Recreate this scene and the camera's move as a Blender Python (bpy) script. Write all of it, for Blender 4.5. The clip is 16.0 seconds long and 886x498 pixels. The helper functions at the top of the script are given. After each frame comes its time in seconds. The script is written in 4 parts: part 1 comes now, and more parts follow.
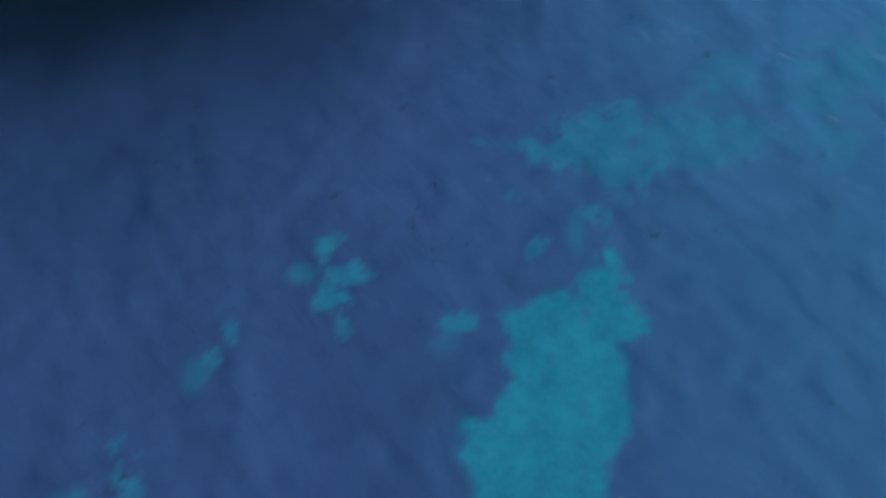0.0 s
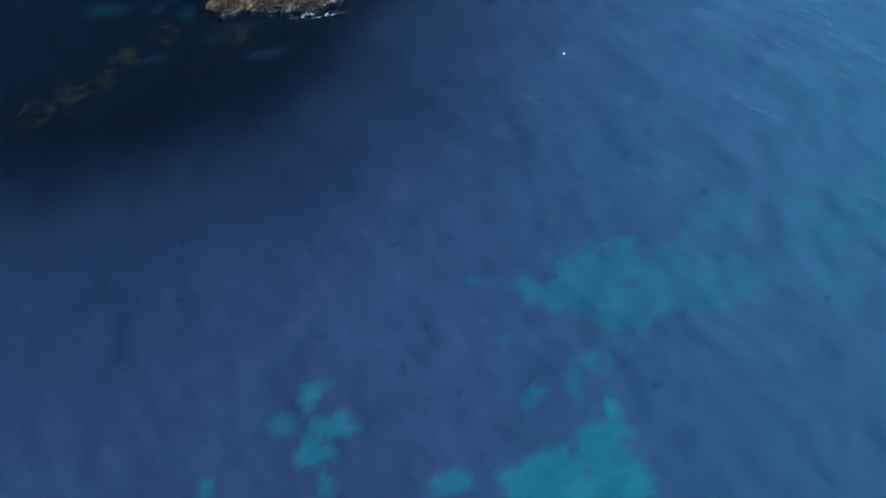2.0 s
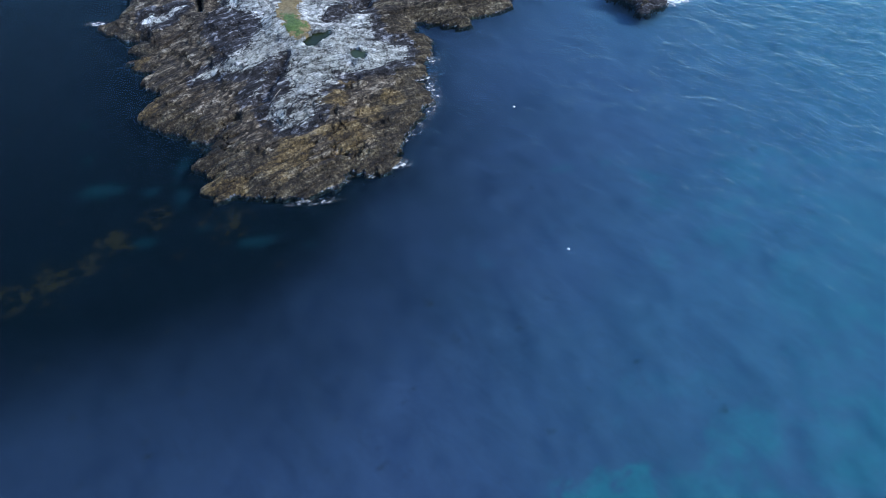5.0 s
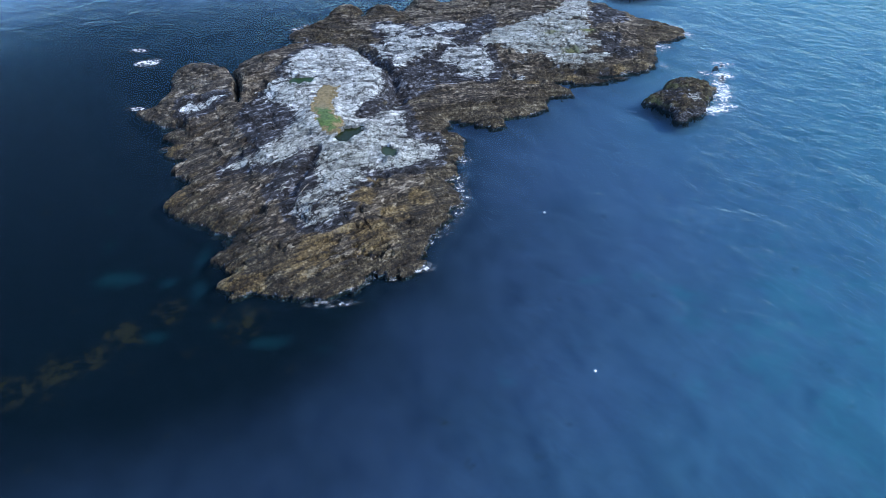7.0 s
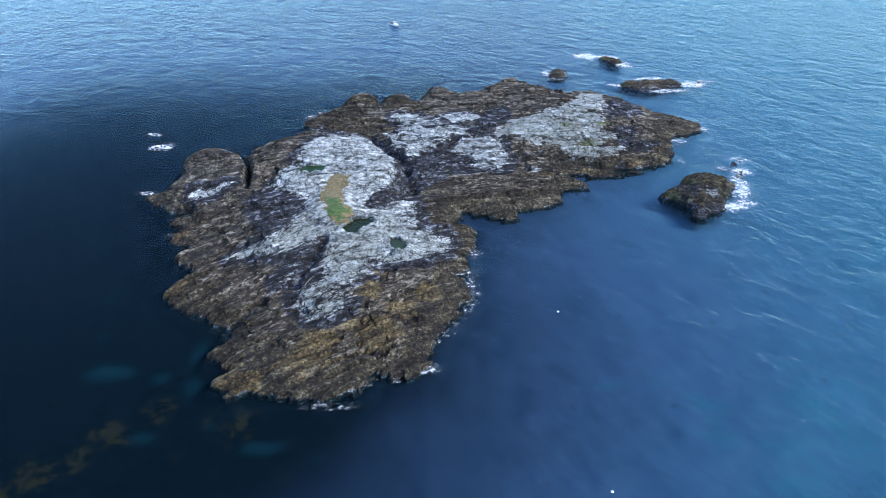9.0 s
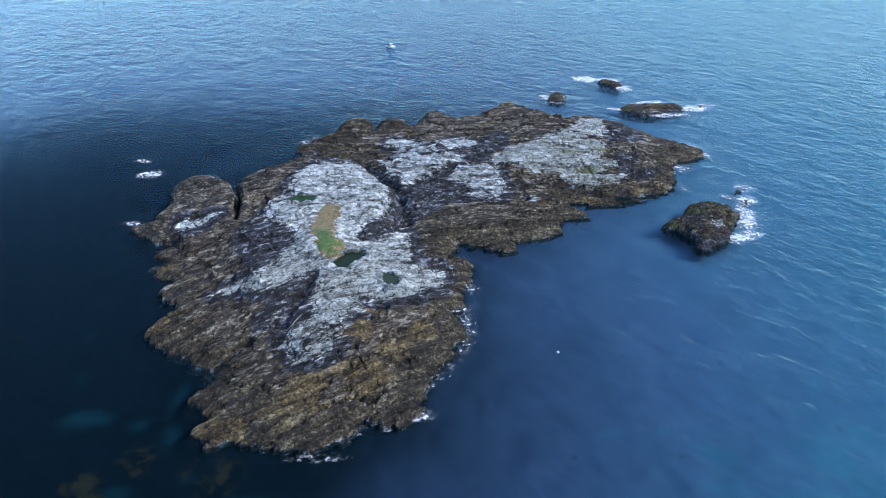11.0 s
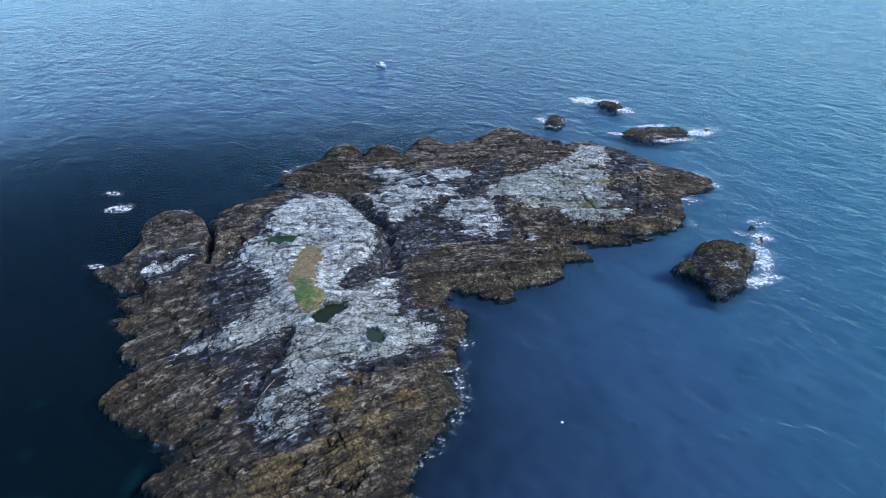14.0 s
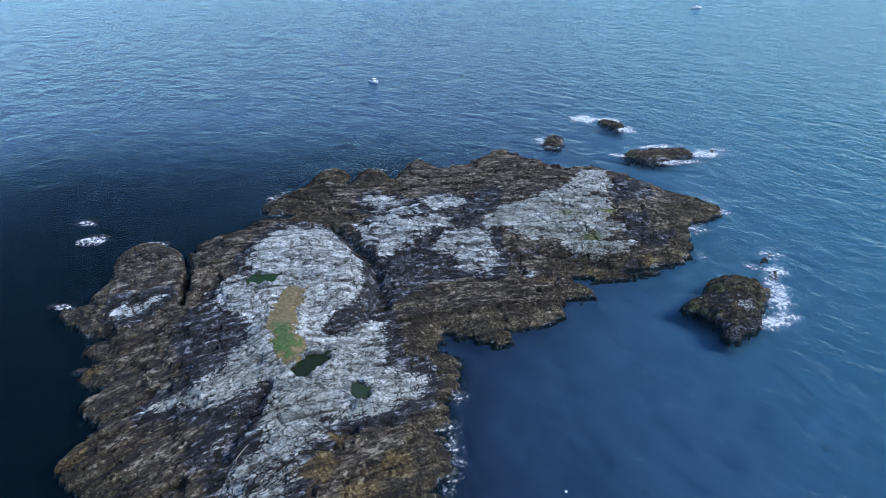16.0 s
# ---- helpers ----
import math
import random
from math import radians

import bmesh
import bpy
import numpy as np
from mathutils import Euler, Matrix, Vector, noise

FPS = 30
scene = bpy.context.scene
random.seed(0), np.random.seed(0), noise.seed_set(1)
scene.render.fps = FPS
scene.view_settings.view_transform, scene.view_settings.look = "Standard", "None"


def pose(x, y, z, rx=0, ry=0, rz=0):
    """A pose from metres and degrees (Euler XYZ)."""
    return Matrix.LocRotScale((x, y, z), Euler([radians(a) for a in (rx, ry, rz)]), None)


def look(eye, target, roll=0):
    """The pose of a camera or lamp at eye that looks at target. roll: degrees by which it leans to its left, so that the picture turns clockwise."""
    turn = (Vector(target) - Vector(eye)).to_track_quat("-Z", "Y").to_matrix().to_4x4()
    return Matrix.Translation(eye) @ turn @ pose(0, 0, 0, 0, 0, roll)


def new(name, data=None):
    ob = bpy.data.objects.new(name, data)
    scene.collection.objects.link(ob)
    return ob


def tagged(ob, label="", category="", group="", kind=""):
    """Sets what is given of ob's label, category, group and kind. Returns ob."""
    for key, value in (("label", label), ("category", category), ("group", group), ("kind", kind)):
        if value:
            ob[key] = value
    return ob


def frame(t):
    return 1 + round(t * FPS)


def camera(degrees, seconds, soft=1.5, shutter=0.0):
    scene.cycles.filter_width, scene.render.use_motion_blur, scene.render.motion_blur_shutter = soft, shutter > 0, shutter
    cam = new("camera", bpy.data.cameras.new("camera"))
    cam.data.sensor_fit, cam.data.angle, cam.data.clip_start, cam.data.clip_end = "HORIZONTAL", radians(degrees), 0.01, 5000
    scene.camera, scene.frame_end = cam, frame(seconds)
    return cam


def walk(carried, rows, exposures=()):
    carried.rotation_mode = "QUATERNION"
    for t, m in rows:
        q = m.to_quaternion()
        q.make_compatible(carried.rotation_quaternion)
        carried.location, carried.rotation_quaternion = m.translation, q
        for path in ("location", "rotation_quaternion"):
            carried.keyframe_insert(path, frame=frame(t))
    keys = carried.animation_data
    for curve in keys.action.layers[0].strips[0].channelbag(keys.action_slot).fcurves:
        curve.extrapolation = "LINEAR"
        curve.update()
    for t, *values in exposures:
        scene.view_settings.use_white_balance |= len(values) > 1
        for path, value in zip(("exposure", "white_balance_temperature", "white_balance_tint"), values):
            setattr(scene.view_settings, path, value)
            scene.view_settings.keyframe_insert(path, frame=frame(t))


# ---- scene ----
cam = camera(62.0, 16.0, soft=1.0)
EXPOSURE = 1.40
PATH = [
    (0, (-2.543, -102.982, 78.349), (-2.551, -101.978, 76.619), -5.2),
    (0.5, (-1.93, -101.189, 78.44), (-1.94, -100.132, 76.743), -4.9),
    (1, (-1.798, -99.251, 78.536), (-1.798, -98.143, 76.871), -4.6),
    (1.5, (-1.935, -97.385, 78.701), (-1.916, -96.226, 77.071), -3.9),
    (2, (-2.018, -95.611, 78.611), (-1.985, -94.398, 77.022), -3.2),
    (2.5, (-1.885, -93.612, 78.566), (-1.842, -92.35, 77.016), -2.9),
    (3, (-1.492, -91.571, 78.686), (-1.442, -90.263, 77.173), -2.8),
    (3.5, (-1.23, -89.3, 78.852), (-1.173, -87.949, 77.378), -2.6),
    (4, (-0.914, -86.993, 78.957), (-0.852, -85.6, 77.524), -2.5),
    (6.3, (2.152, -77.714, 79.393), (2.13, -76.137, 78.163), -1.7),
    (6.5, (2.191, -77.118, 79.408), (2.164, -75.53, 78.192), -1.6),
    (7, (2.284, -75.339, 79.495), (2.243, -73.719, 78.322), -1.2),
    (7.5, (2.428, -73.689, 79.487), (2.368, -72.04, 78.358), -0.9),
    (8, (2.593, -72.028, 79.258), (2.515, -70.349, 78.175), -0.6),
    (8.5, (2.862, -70.445, 79.16), (2.782, -68.737, 78.122), -0.6),
    (9, (2.945, -68.784, 79.012), (2.867, -67.048, 78.021), -0.5),
    (11.5, (3.747, -59.3, 79.312), (3.67, -57.541, 78.362), -0.5),
    (12, (3.827, -56.776, 79.346), (3.751, -55.015, 78.4), -0.5),
    (12.5, (3.793, -54.139, 79.36), (3.72, -52.376, 78.418), -0.5),
    (13, (3.763, -51.346, 79.398), (3.694, -49.582, 78.458), -0.5),
    (13.5, (3.813, -48.269, 79.444), (3.746, -46.503, 78.508), -0.5),
    (14, (3.895, -45.355, 79.397), (3.83, -43.586, 78.466), -0.5),
    (14.5, (4.228, -42.245, 79.615), (4.163, -40.474, 78.688), -0.6),
    (15, (4.435, -39.112, 79.81), (4.37, -37.339, 78.886), -0.6),
    (15.5, (4.509, -35.86, 79.914), (4.447, -34.085, 78.995), -0.6),
    (16, (4.505, -32.601, 79.922), (4.447, -30.823, 79.008), -0.6),
]
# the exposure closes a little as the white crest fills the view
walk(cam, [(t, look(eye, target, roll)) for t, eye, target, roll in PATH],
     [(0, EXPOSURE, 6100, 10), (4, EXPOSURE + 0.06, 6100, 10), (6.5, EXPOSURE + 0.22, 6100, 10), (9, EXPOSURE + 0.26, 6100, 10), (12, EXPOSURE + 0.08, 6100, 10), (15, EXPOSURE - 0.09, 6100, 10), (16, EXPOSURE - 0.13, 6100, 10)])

# ---- light ----
SUN_EL, SUN_AZ = radians(38), radians(104)      # azimuth from +y towards +x
world = bpy.data.worlds.new("world")
scene.world = world
world.use_nodes = True
wn = world.node_tree
wn.nodes.clear()
w_out = wn.nodes.new("ShaderNodeOutputWorld")
w_bg = wn.nodes.new("ShaderNodeBackground")
w_sky = wn.nodes.new("ShaderNodeTexSky")
w_sky.sky_type = 'NISHITA'
w_sky.sun_disc = False
w_sky.sun_elevation, w_sky.sun_rotation = SUN_EL, SUN_AZ
w_sky.air_density, w_sky.dust_density, w_sky.ozone_density = 1.0, 0.5, 4.0
w_bg.inputs["Strength"].default_value = 0.130
wn.links.new(w_sky.outputs[0], w_bg.inputs["Color"])
wn.links.new(w_bg.outputs[0], w_out.inputs["Surface"])
sun = new("sun", bpy.data.lights.new("sun", 'SUN'))
sun.data.energy, sun.data.angle, sun.data.color = 1.6, radians(20), (1.0, 0.92, 0.82)
sun.matrix_world = look((0, 0, 0), (-math.sin(SUN_AZ) * math.cos(SUN_EL), -math.cos(SUN_AZ) * math.cos(SUN_EL), -math.sin(SUN_EL)))


# ---- numeric helpers ----
def lattice(ix, iy, seed):
    """Random numbers 0..1 on an integer lattice."""
    n = (ix.astype(np.int64) * 374761393 + iy.astype(np.int64) * 668265263 + seed * 974634777) & 0xFFFFFFFF
    n = ((n ^ (n >> 13)) * 1274126177) & 0xFFFFFFFF
    n = ((n ^ (n >> 16)) * 2246822519) & 0xFFFFFFFF
    return ((n ^ (n >> 15)) & 0xFFFFFF) / float(0xFFFFFF)


def vnoise(x, y, seed=0):
    ix, iy = np.floor(x), np.floor(y)
    fx, fy = x - ix, y - iy
    fx, fy = fx * fx * fx * (fx * (fx * 6 - 15) + 10), fy * fy * fy * (fy * (fy * 6 - 15) + 10)
    a, b = lattice(ix, iy, seed), lattice(ix + 1, iy, seed)
    c, d = lattice(ix, iy + 1, seed), lattice(ix + 1, iy + 1, seed)
    return (a * (1 - fx) + b * fx) * (1 - fy) + (c * (1 - fx) + d * fx) * fy


def fbm(x, y, scale, octaves=4, seed=0, gain=0.5):
    """Fractal noise, about -1..1; scale is the size of the largest feature in metres."""
    total, amp, norm = 0.0, 1.0, 0.0
    x, y = x / scale, y / scale
    for o in range(octaves):
        total = total + amp * (2 * vnoise(x + 17.3 * o, y - 9.1 * o, seed + o) - 1)
        norm += amp
        amp *= gain
        x, y = (x * 0.8 - y * 0.6) * 2.03, (x * 0.6 + y * 0.8) * 2.03
    return total / norm


def smooth(a, b, v):
    t = np.clip((v - a) / (b - a), 0, 1)
    return t * t * (3 - 2 * t)


def inside_distance(x, y, outline):
    """Signed distance to a closed outline, positive inside."""
    pts = np.array(outline, float)
    best = np.full(x.shape, 1e9)
    inside = np.zeros(x.shape, bool)
    for (ax, ay), (bx, by) in zip(pts, np.roll(pts, -1, 0)):
        ex, ey = bx - ax, by - ay
        t = np.clip(((x - ax) * ex + (y - ay) * ey) / (ex * ex + ey * ey), 0, 1)
        best = np.minimum(best, (x - ax - t * ex) ** 2 + (y - ay - t * ey) ** 2)
        if ay != by:
            inside ^= ((ay > y) != (by > y)) & (x < ex * (y - ay) / ey + ax)
    best = np.sqrt(best)
    return np.where(inside, best, -best)


def weighted_height(x, y, marks, power=4.0):
    """A smooth surface through a few spot heights (x, y, height)."""
    num, den = 0.0, 0.0
    for mx, my, mh in marks:
        w = ((x - mx) ** 2 + (y - my) ** 2 + 4.0) ** (-power / 2)
        num, den = num + w * mh, den + w
    return num / den


# ---- node helpers ----
def material(name, roughness=0.8, metallic=0.0):
    m = bpy.data.materials.new(name)
    m.use_nodes = True
    bsdf = m.node_tree.nodes["Principled BSDF"]
    bsdf.inputs["Roughness"].default_value = roughness
    bsdf.inputs["Metallic"].default_value = metallic
    return m, m.node_tree.nodes, m.node_tree.links, bsdf


def noise_node(nodes, links, vector, scale, detail=4.0, rough=0.55, distortion=0.0):
    n = nodes.new("ShaderNodeTexNoise")
    n.inputs["Scale"].default_value = scale
    n.inputs["Detail"].default_value = detail
    n.inputs["Roughness"].default_value = rough
    n.inputs["Distortion"].default_value = distortion
    links.new(vector, n.inputs["Vector"])
    return n.outputs["Fac"]


def ramp_node(nodes, links, value, lo, hi):
    n = nodes.new("ShaderNodeMapRange")
    n.interpolation_type = 'SMOOTHSTEP'
    n.inputs["From Min"].default_value, n.inputs["From Max"].default_value = lo, hi
    links.new(value, n.inputs["Value"])
    return n.outputs["Result"]


def math_node(nodes, links, op, a, b):
    n = nodes.new("ShaderNodeMath")
    n.operation = op
    for socket, v in zip(n.inputs, (a, b)):
        if isinstance(v, (int, float)):
            socket.default_value = v
        else:
            links.new(v, socket)
    return n.outputs[0]


def mix_node(nodes, links, factor, a, b):
    n = nodes.new("ShaderNodeMix")
    n.data_type = 'RGBA'
    if isinstance(factor, (int, float)):
        n.inputs["Factor"].default_value = factor
    else:
        links.new(factor, n.inputs["Factor"])
    for socket, v in ((n.inputs[6], a), (n.inputs[7], b)):
        if isinstance(v, tuple):
            socket.default_value = (*v, 1)
        else:
            links.new(v, socket)
    return n.outputs[2]


def attribute_node(nodes, name):
    n = nodes.new("ShaderNodeAttribute")
    n.attribute_name = name
    return n.outputs["Fac"]


def mapped(nodes, links, vector, scale=(1, 1, 1), turn=0.0):
    n = nodes.new("ShaderNodeMapping")
    n.vector_type = 'TEXTURE'
    n.inputs["Scale"].default_value = tuple(1 / v for v in scale)
    n.inputs["Rotation"].default_value = (0, 0, radians(turn))
    links.new(vector, n.inputs["Vector"])
    return n.outputs[0]


def bump_node(nodes, links, height, strength, distance, below=None):
    n = nodes.new("ShaderNodeBump")
    n.inputs["Strength"].default_value, n.inputs["Distance"].default_value = strength, distance
    links.new(height, n.inputs["Height"])
    if below is not None:
        links.new(below, n.inputs["Normal"])
    return n.outputs[0]


# ---- materials ----
def water_material():
    m = bpy.data.materials.new("sea_water")
    m.use_nodes = True
    nodes, links = m.node_tree.nodes, m.node_tree.links
    nodes.clear()
    out = nodes.new("ShaderNodeOutputMaterial")
    co = nodes.new("ShaderNodeTexCoord").outputs["Object"]
    swell = noise_node(nodes, links, mapped(nodes, links, co, (0.66, 1.0, 1), -50), 0.115, 3, 0.5, 0.6)
    chop = noise_node(nodes, links, mapped(nodes, links, co, (0.65, 1.0, 1), -58), 0.28, 4, 0.55, 0.6)
    ripple = noise_node(nodes, links, mapped(nodes, links, co, (0.6, 1.0, 1), -50), 1.0, 3, 0.55)
    wind = attribute_node(nodes, "wind")
    n1 = bump_node(nodes, links, math_node(nodes, links, 'MULTIPLY', swell, wind), 1.0, 0.95)
    n2 = bump_node(nodes, links, math_node(nodes, links, 'MULTIPLY', chop, wind), 1.0, 0.54, n1)
    n3 = bump_node(nodes, links, math_node(nodes, links, 'MULTIPLY', ripple, math_node(nodes, links, 'POWER', wind, 1.1)), 1.0, 0.27, n2)
    clear = nodes.new("ShaderNodeBsdfTransparent")
    clear.inputs["Color"].default_value = (0.70, 0.93, 0.97, 1)
    gloss = nodes.new("ShaderNodeBsdfGlossy")
    gloss.inputs["Roughness"].default_value = 0.17
    gloss.inputs["Color"].default_value = (0.63, 0.85, 0.98, 1)
    links.new(n3, gloss.inputs["Normal"])
    fres = nodes.new("ShaderNodeFresnel")
    fres.inputs["IOR"].default_value = 1.16      # set below real water to weaken the sky's reflection
    links.new(n3, fres.inputs["Normal"])
    mix = nodes.new("ShaderNodeMixShader")
    # reflection turned down over the calm lee, standing in for a darker western sky
    links.new(math_node(nodes, links, 'MULTIPLY', fres.outputs[0], math_node(nodes, links, 'ADD', math_node(nodes, links, 'MULTIPLY', math_node(nodes, links, 'MINIMUM', wind, 1.0), 0.68), 0.30)), mix.inputs[0])
    links.new(clear.outputs[0], mix.inputs[1])
    links.new(gloss.outputs[0], mix.inputs[2])
    links.new(mix.outputs[0], out.inputs["Surface"])
    return m


def seabed_material():
    m, nodes, links, bsdf = material("seabed", 0.9)
    co = nodes.new("ShaderNodeTexCoord").outputs["Object"]
    blotch = noise_node(nodes, links, co, 0.04, 4, 0.6)
    fine = noise_node(nodes, links, co, 0.5, 5, 0.65)
    # seabed mottling, streaked along the waves to carry the ripples' light and dark
    ripple_mottle = noise_node(nodes, links, mapped(nodes, links, co, (0.5, 1.0, 1), -55), 0.32, 6, 0.76, 0.5)
    ripple_mottle = ramp_node(nodes, links, math_node(nodes, links, 'ADD', math_node(nodes, links, 'MULTIPLY', blotch, 0.4), math_node(nodes, links, 'MULTIPLY', ripple_mottle, 0.6)), 0.34, 0.66)
    deep = mix_node(nodes, links, ripple_mottle, (0.066, 0.076, 0.140), (0.080, 0.094, 0.172))
    # brighter blue in the east: the sky's sheen on the water, painted on the seabed
    deep = mix_node(nodes, links, attribute_node(nodes, "sky_sheen"), deep, mix_node(nodes, links, ripple_mottle, (0.079, 0.130, 0.205), (0.093, 0.162, 0.246)))
    # near-black of kelp, also used where the water mirrors a dim sky
    kelp_and_gloom = mix_node(nodes, links, fine, (0.002, 0.0040, 0.006), (0.006, 0.0105, 0.015))
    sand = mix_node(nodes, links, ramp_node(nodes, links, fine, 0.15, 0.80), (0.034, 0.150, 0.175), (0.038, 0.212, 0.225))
    edge = math_node(nodes, links, 'ADD', attribute_node(nodes, "kelp_and_gloom"), math_node(nodes, links, 'MULTIPLY', math_node(nodes, links, 'SUBTRACT', blotch, 0.5), 0.35))
    c = mix_node(nodes, links, ramp_node(nodes, links, edge, -0.20, 0.95), deep, kelp_and_gloom)
    c = mix_node(nodes, links, math_node(nodes, links, 'MULTIPLY', attribute_node(nodes, "reef"), ramp_node(nodes, links, fine, 0.45, 0.6)), c, (0.026, 0.018, 0.010))
    c = mix_node(nodes, links, attribute_node(nodes, "sand"), c, sand)
    links.new(c, bsdf.inputs["Base Color"])
    bsdf.inputs["Specular IOR Level"].default_value = 0.0
    return m


def color_stops(nodes, links, value, stops):
    """A colour ramp through (place, colour) stops."""
    n = nodes.new("ShaderNodeValToRGB")
    ramp = n.color_ramp
    while len(ramp.elements) < len(stops):
        ramp.elements.new(0.5)
    for e, (place, color) in zip(ramp.elements, stops):
        e.position, e.color = place, (*color, 1)
    links.new(value, n.inputs[0])
    return n.outputs[0]


def rock_material():
    """Bedded rock broken into slabs: brown and grey, whitened by droppings and lichen on its tops, with weed below."""
    m, nodes, links, bsdf = material("bedded_rock", 0.85)
    bsdf.inputs["Specular IOR Level"].default_value = 0.3

    def calc(op, p, q):
        return math_node(nodes, links, op, p, q)
    co = nodes.new("ShaderNodeTexCoord").outputs["Object"]
    sep = nodes.new("ShaderNodeSeparateXYZ")
    links.new(co, sep.inputs[0])
    bed = nodes.new("ShaderNodeCombineXYZ")
    links.new(calc('MULTIPLY', attribute_node(nodes, "along"), 0.55), bed.inputs[0])
    links.new(calc('ADD', attribute_node(nodes, "across"), 0.0), bed.inputs[1])
    links.new(calc('MULTIPLY', sep.outputs[2], 0.9), bed.inputs[2])
    beds_co = bed.outputs[0]
    wob = nodes.new("ShaderNodeTexNoise")
    wob.inputs["Scale"].default_value = 0.8
    wob.inputs["Detail"].default_value = 6
    wob.inputs["Roughness"].default_value = 0.62
    links.new(beds_co, wob.inputs["Vector"])
    warp = nodes.new("ShaderNodeVectorMath")
    warp.operation = 'MULTIPLY_ADD'
    links.new(wob.outputs["Color"], warp.inputs[0])
    warp.inputs[1].default_value = (1.3, 0.9, 0.5)
    links.new(beds_co, warp.inputs[2])
    chance, crack = [], []
    grain = noise_node(nodes, links, co, 3.2, 6, 0.80)
    for scale, width in ((0.42, 0.030), (1.05, 0.055), (2.1, 0.08)):
        v = nodes.new("ShaderNodeTexVoronoi")
        v.inputs["Scale"].default_value = scale
        links.new(warp.outputs[0], v.inputs["Vector"])
        pick = nodes.new("ShaderNodeSeparateColor")
        links.new(v.outputs["Color"], pick.inputs[0])
        chance.append(pick.outputs[0])
        e = nodes.new("ShaderNodeTexVoronoi")
        e.feature = 'DISTANCE_TO_EDGE'
        e.inputs["Scale"].default_value = scale
        links.new(warp.outputs[0], e.inputs["Vector"])
        ragged = calc('ADD', e.outputs["Distance"], calc('MULTIPLY', calc('SUBTRACT', grain, 0.42), width * 4.5))
        crack.append(ramp_node(nodes, links, ragged, width * 0.1, width * 1.7))
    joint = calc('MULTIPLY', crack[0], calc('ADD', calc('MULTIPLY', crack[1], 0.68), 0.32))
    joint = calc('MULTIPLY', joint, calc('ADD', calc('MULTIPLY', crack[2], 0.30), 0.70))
    up = nodes.new("ShaderNodeSeparateXYZ")
    links.new(nodes.new("ShaderNodeNewGeometry").outputs["True Normal"], up.inputs[0])
    flat = ramp_node(nodes, links, up.outputs[2], 0.30, 0.72)
    large = noise_node(nodes, links, co, 0.16, 4, 0.6)
    mid = noise_node(nodes, links, warp.outputs[0], 0.45, 6, 0.65, 0.3)
    fine_bed = nodes.new("ShaderNodeVectorMath")
    fine_bed.operation = 'MULTIPLY'
    fine_bed.inputs[1].default_value = (0.22, 1.0, 1.0)
    links.new(warp.outputs[0], fine_bed.inputs[0])
    streak = noise_node(nodes, links, fine_bed.outputs[0], 1.9, 6, 0.70, 0.15)
    band = noise_node(nodes, links, fine_bed.outputs[0], 0.5, 4, 0.6, 0.3)
    clump = noise_node(nodes, links, co, 1.3, 5, 0.72)
    speck = noise_node(nodes, links, co, 2.1, 3, 0.55)

    def spread(value, gain):
        return calc('MULTIPLY', calc('SUBTRACT', value, 0.5), gain)
    # tone of each slab: bedding streaks, block, chip, grain
    tone = calc('ADD', spread(chance[1], 0.30), calc('ADD', spread(chance[2], 0.34), spread(mid, 0.55)))
    tone = calc('ADD', calc('ADD', tone, spread(streak, 1.2)), calc('ADD', calc('ADD', spread(grain, 0.8), spread(clump, 0.6)), spread(band, 0.9)))
    tone = calc('ADD', tone, 0.475)
    pale_tone = calc('ADD', calc('ADD', spread(chance[0], 0.18), spread(chance[1], 0.28)), calc('ADD', spread(grain, 1.25), calc('ADD', calc('ADD', spread(streak, 0.75), spread(band, 0.6)), spread(mid, 0.8))))
    pale_tone = calc('ADD', pale_tone, 0.5)
    weed_tone = calc('ADD', calc('ADD', spread(clump, 1.1), calc('ADD', spread(grain, 0.7), spread(speck, 0.75))), calc('ADD', calc('ADD', spread(streak, 0.45), spread(mid, 0.95)), calc('ADD', spread(band, 1.05), 0.46)))
    base = color_stops(nodes, links, tone, ((0.20, (0.014, 0.012, 0.010)), (0.40, (0.046, 0.037, 0.028)), (0.55, (0.108, 0.088, 0.064)), (0.69, (0.205, 0.176, 0.132)), (0.86, (0.40, 0.365, 0.30))))
    weed = color_stops(nodes, links, weed_tone, ((0.24, (0.013, 0.010, 0.007)), (0.42, (0.036, 0.028, 0.017)), (0.55, (0.075, 0.060, 0.036)), (0.70, (0.150, 0.128, 0.084)), (0.90, (0.32, 0.29, 0.22))))
    ochre = color_stops(nodes, links, weed_tone, ((0.20, (0.022, 0.015, 0.008)), (0.42, (0.086, 0.062, 0.028)), (0.62, (0.168, 0.124, 0.056)), (0.86, (0.34, 0.28, 0.17))))
    white = color_stops(nodes, links, pale_tone, ((0.20, (0.090, 0.098, 0.108)), (0.36, (0.25, 0.272, 0.275)), (0.52, (0.42, 0.455, 0.45)), (0.68, (0.59, 0.63, 0.63)), (0.84, (0.84, 0.87, 0.90))))
    lichen = color_stops(nodes, links, pale_tone, ((0.16, (0.13, 0.138, 0.13)), (0.38, (0.25, 0.272, 0.256)), (0.62, (0.365, 0.395, 0.37)), (0.88, (0.60, 0.63, 0.61))))
    black = color_stops(nodes, links, tone, ((0.24, (0.008, 0.008, 0.010)), (0.46, (0.026, 0.027, 0.034)), (0.63, (0.060, 0.063, 0.078)), (0.83, (0.29, 0.31, 0.36))))

    # barnacles and dry flakes scattered over the weed
    fleck = calc('MULTIPLY', ramp_node(nodes, links, grain, 0.60, 0.70), ramp_node(nodes, links, clump, 0.42, 0.60))
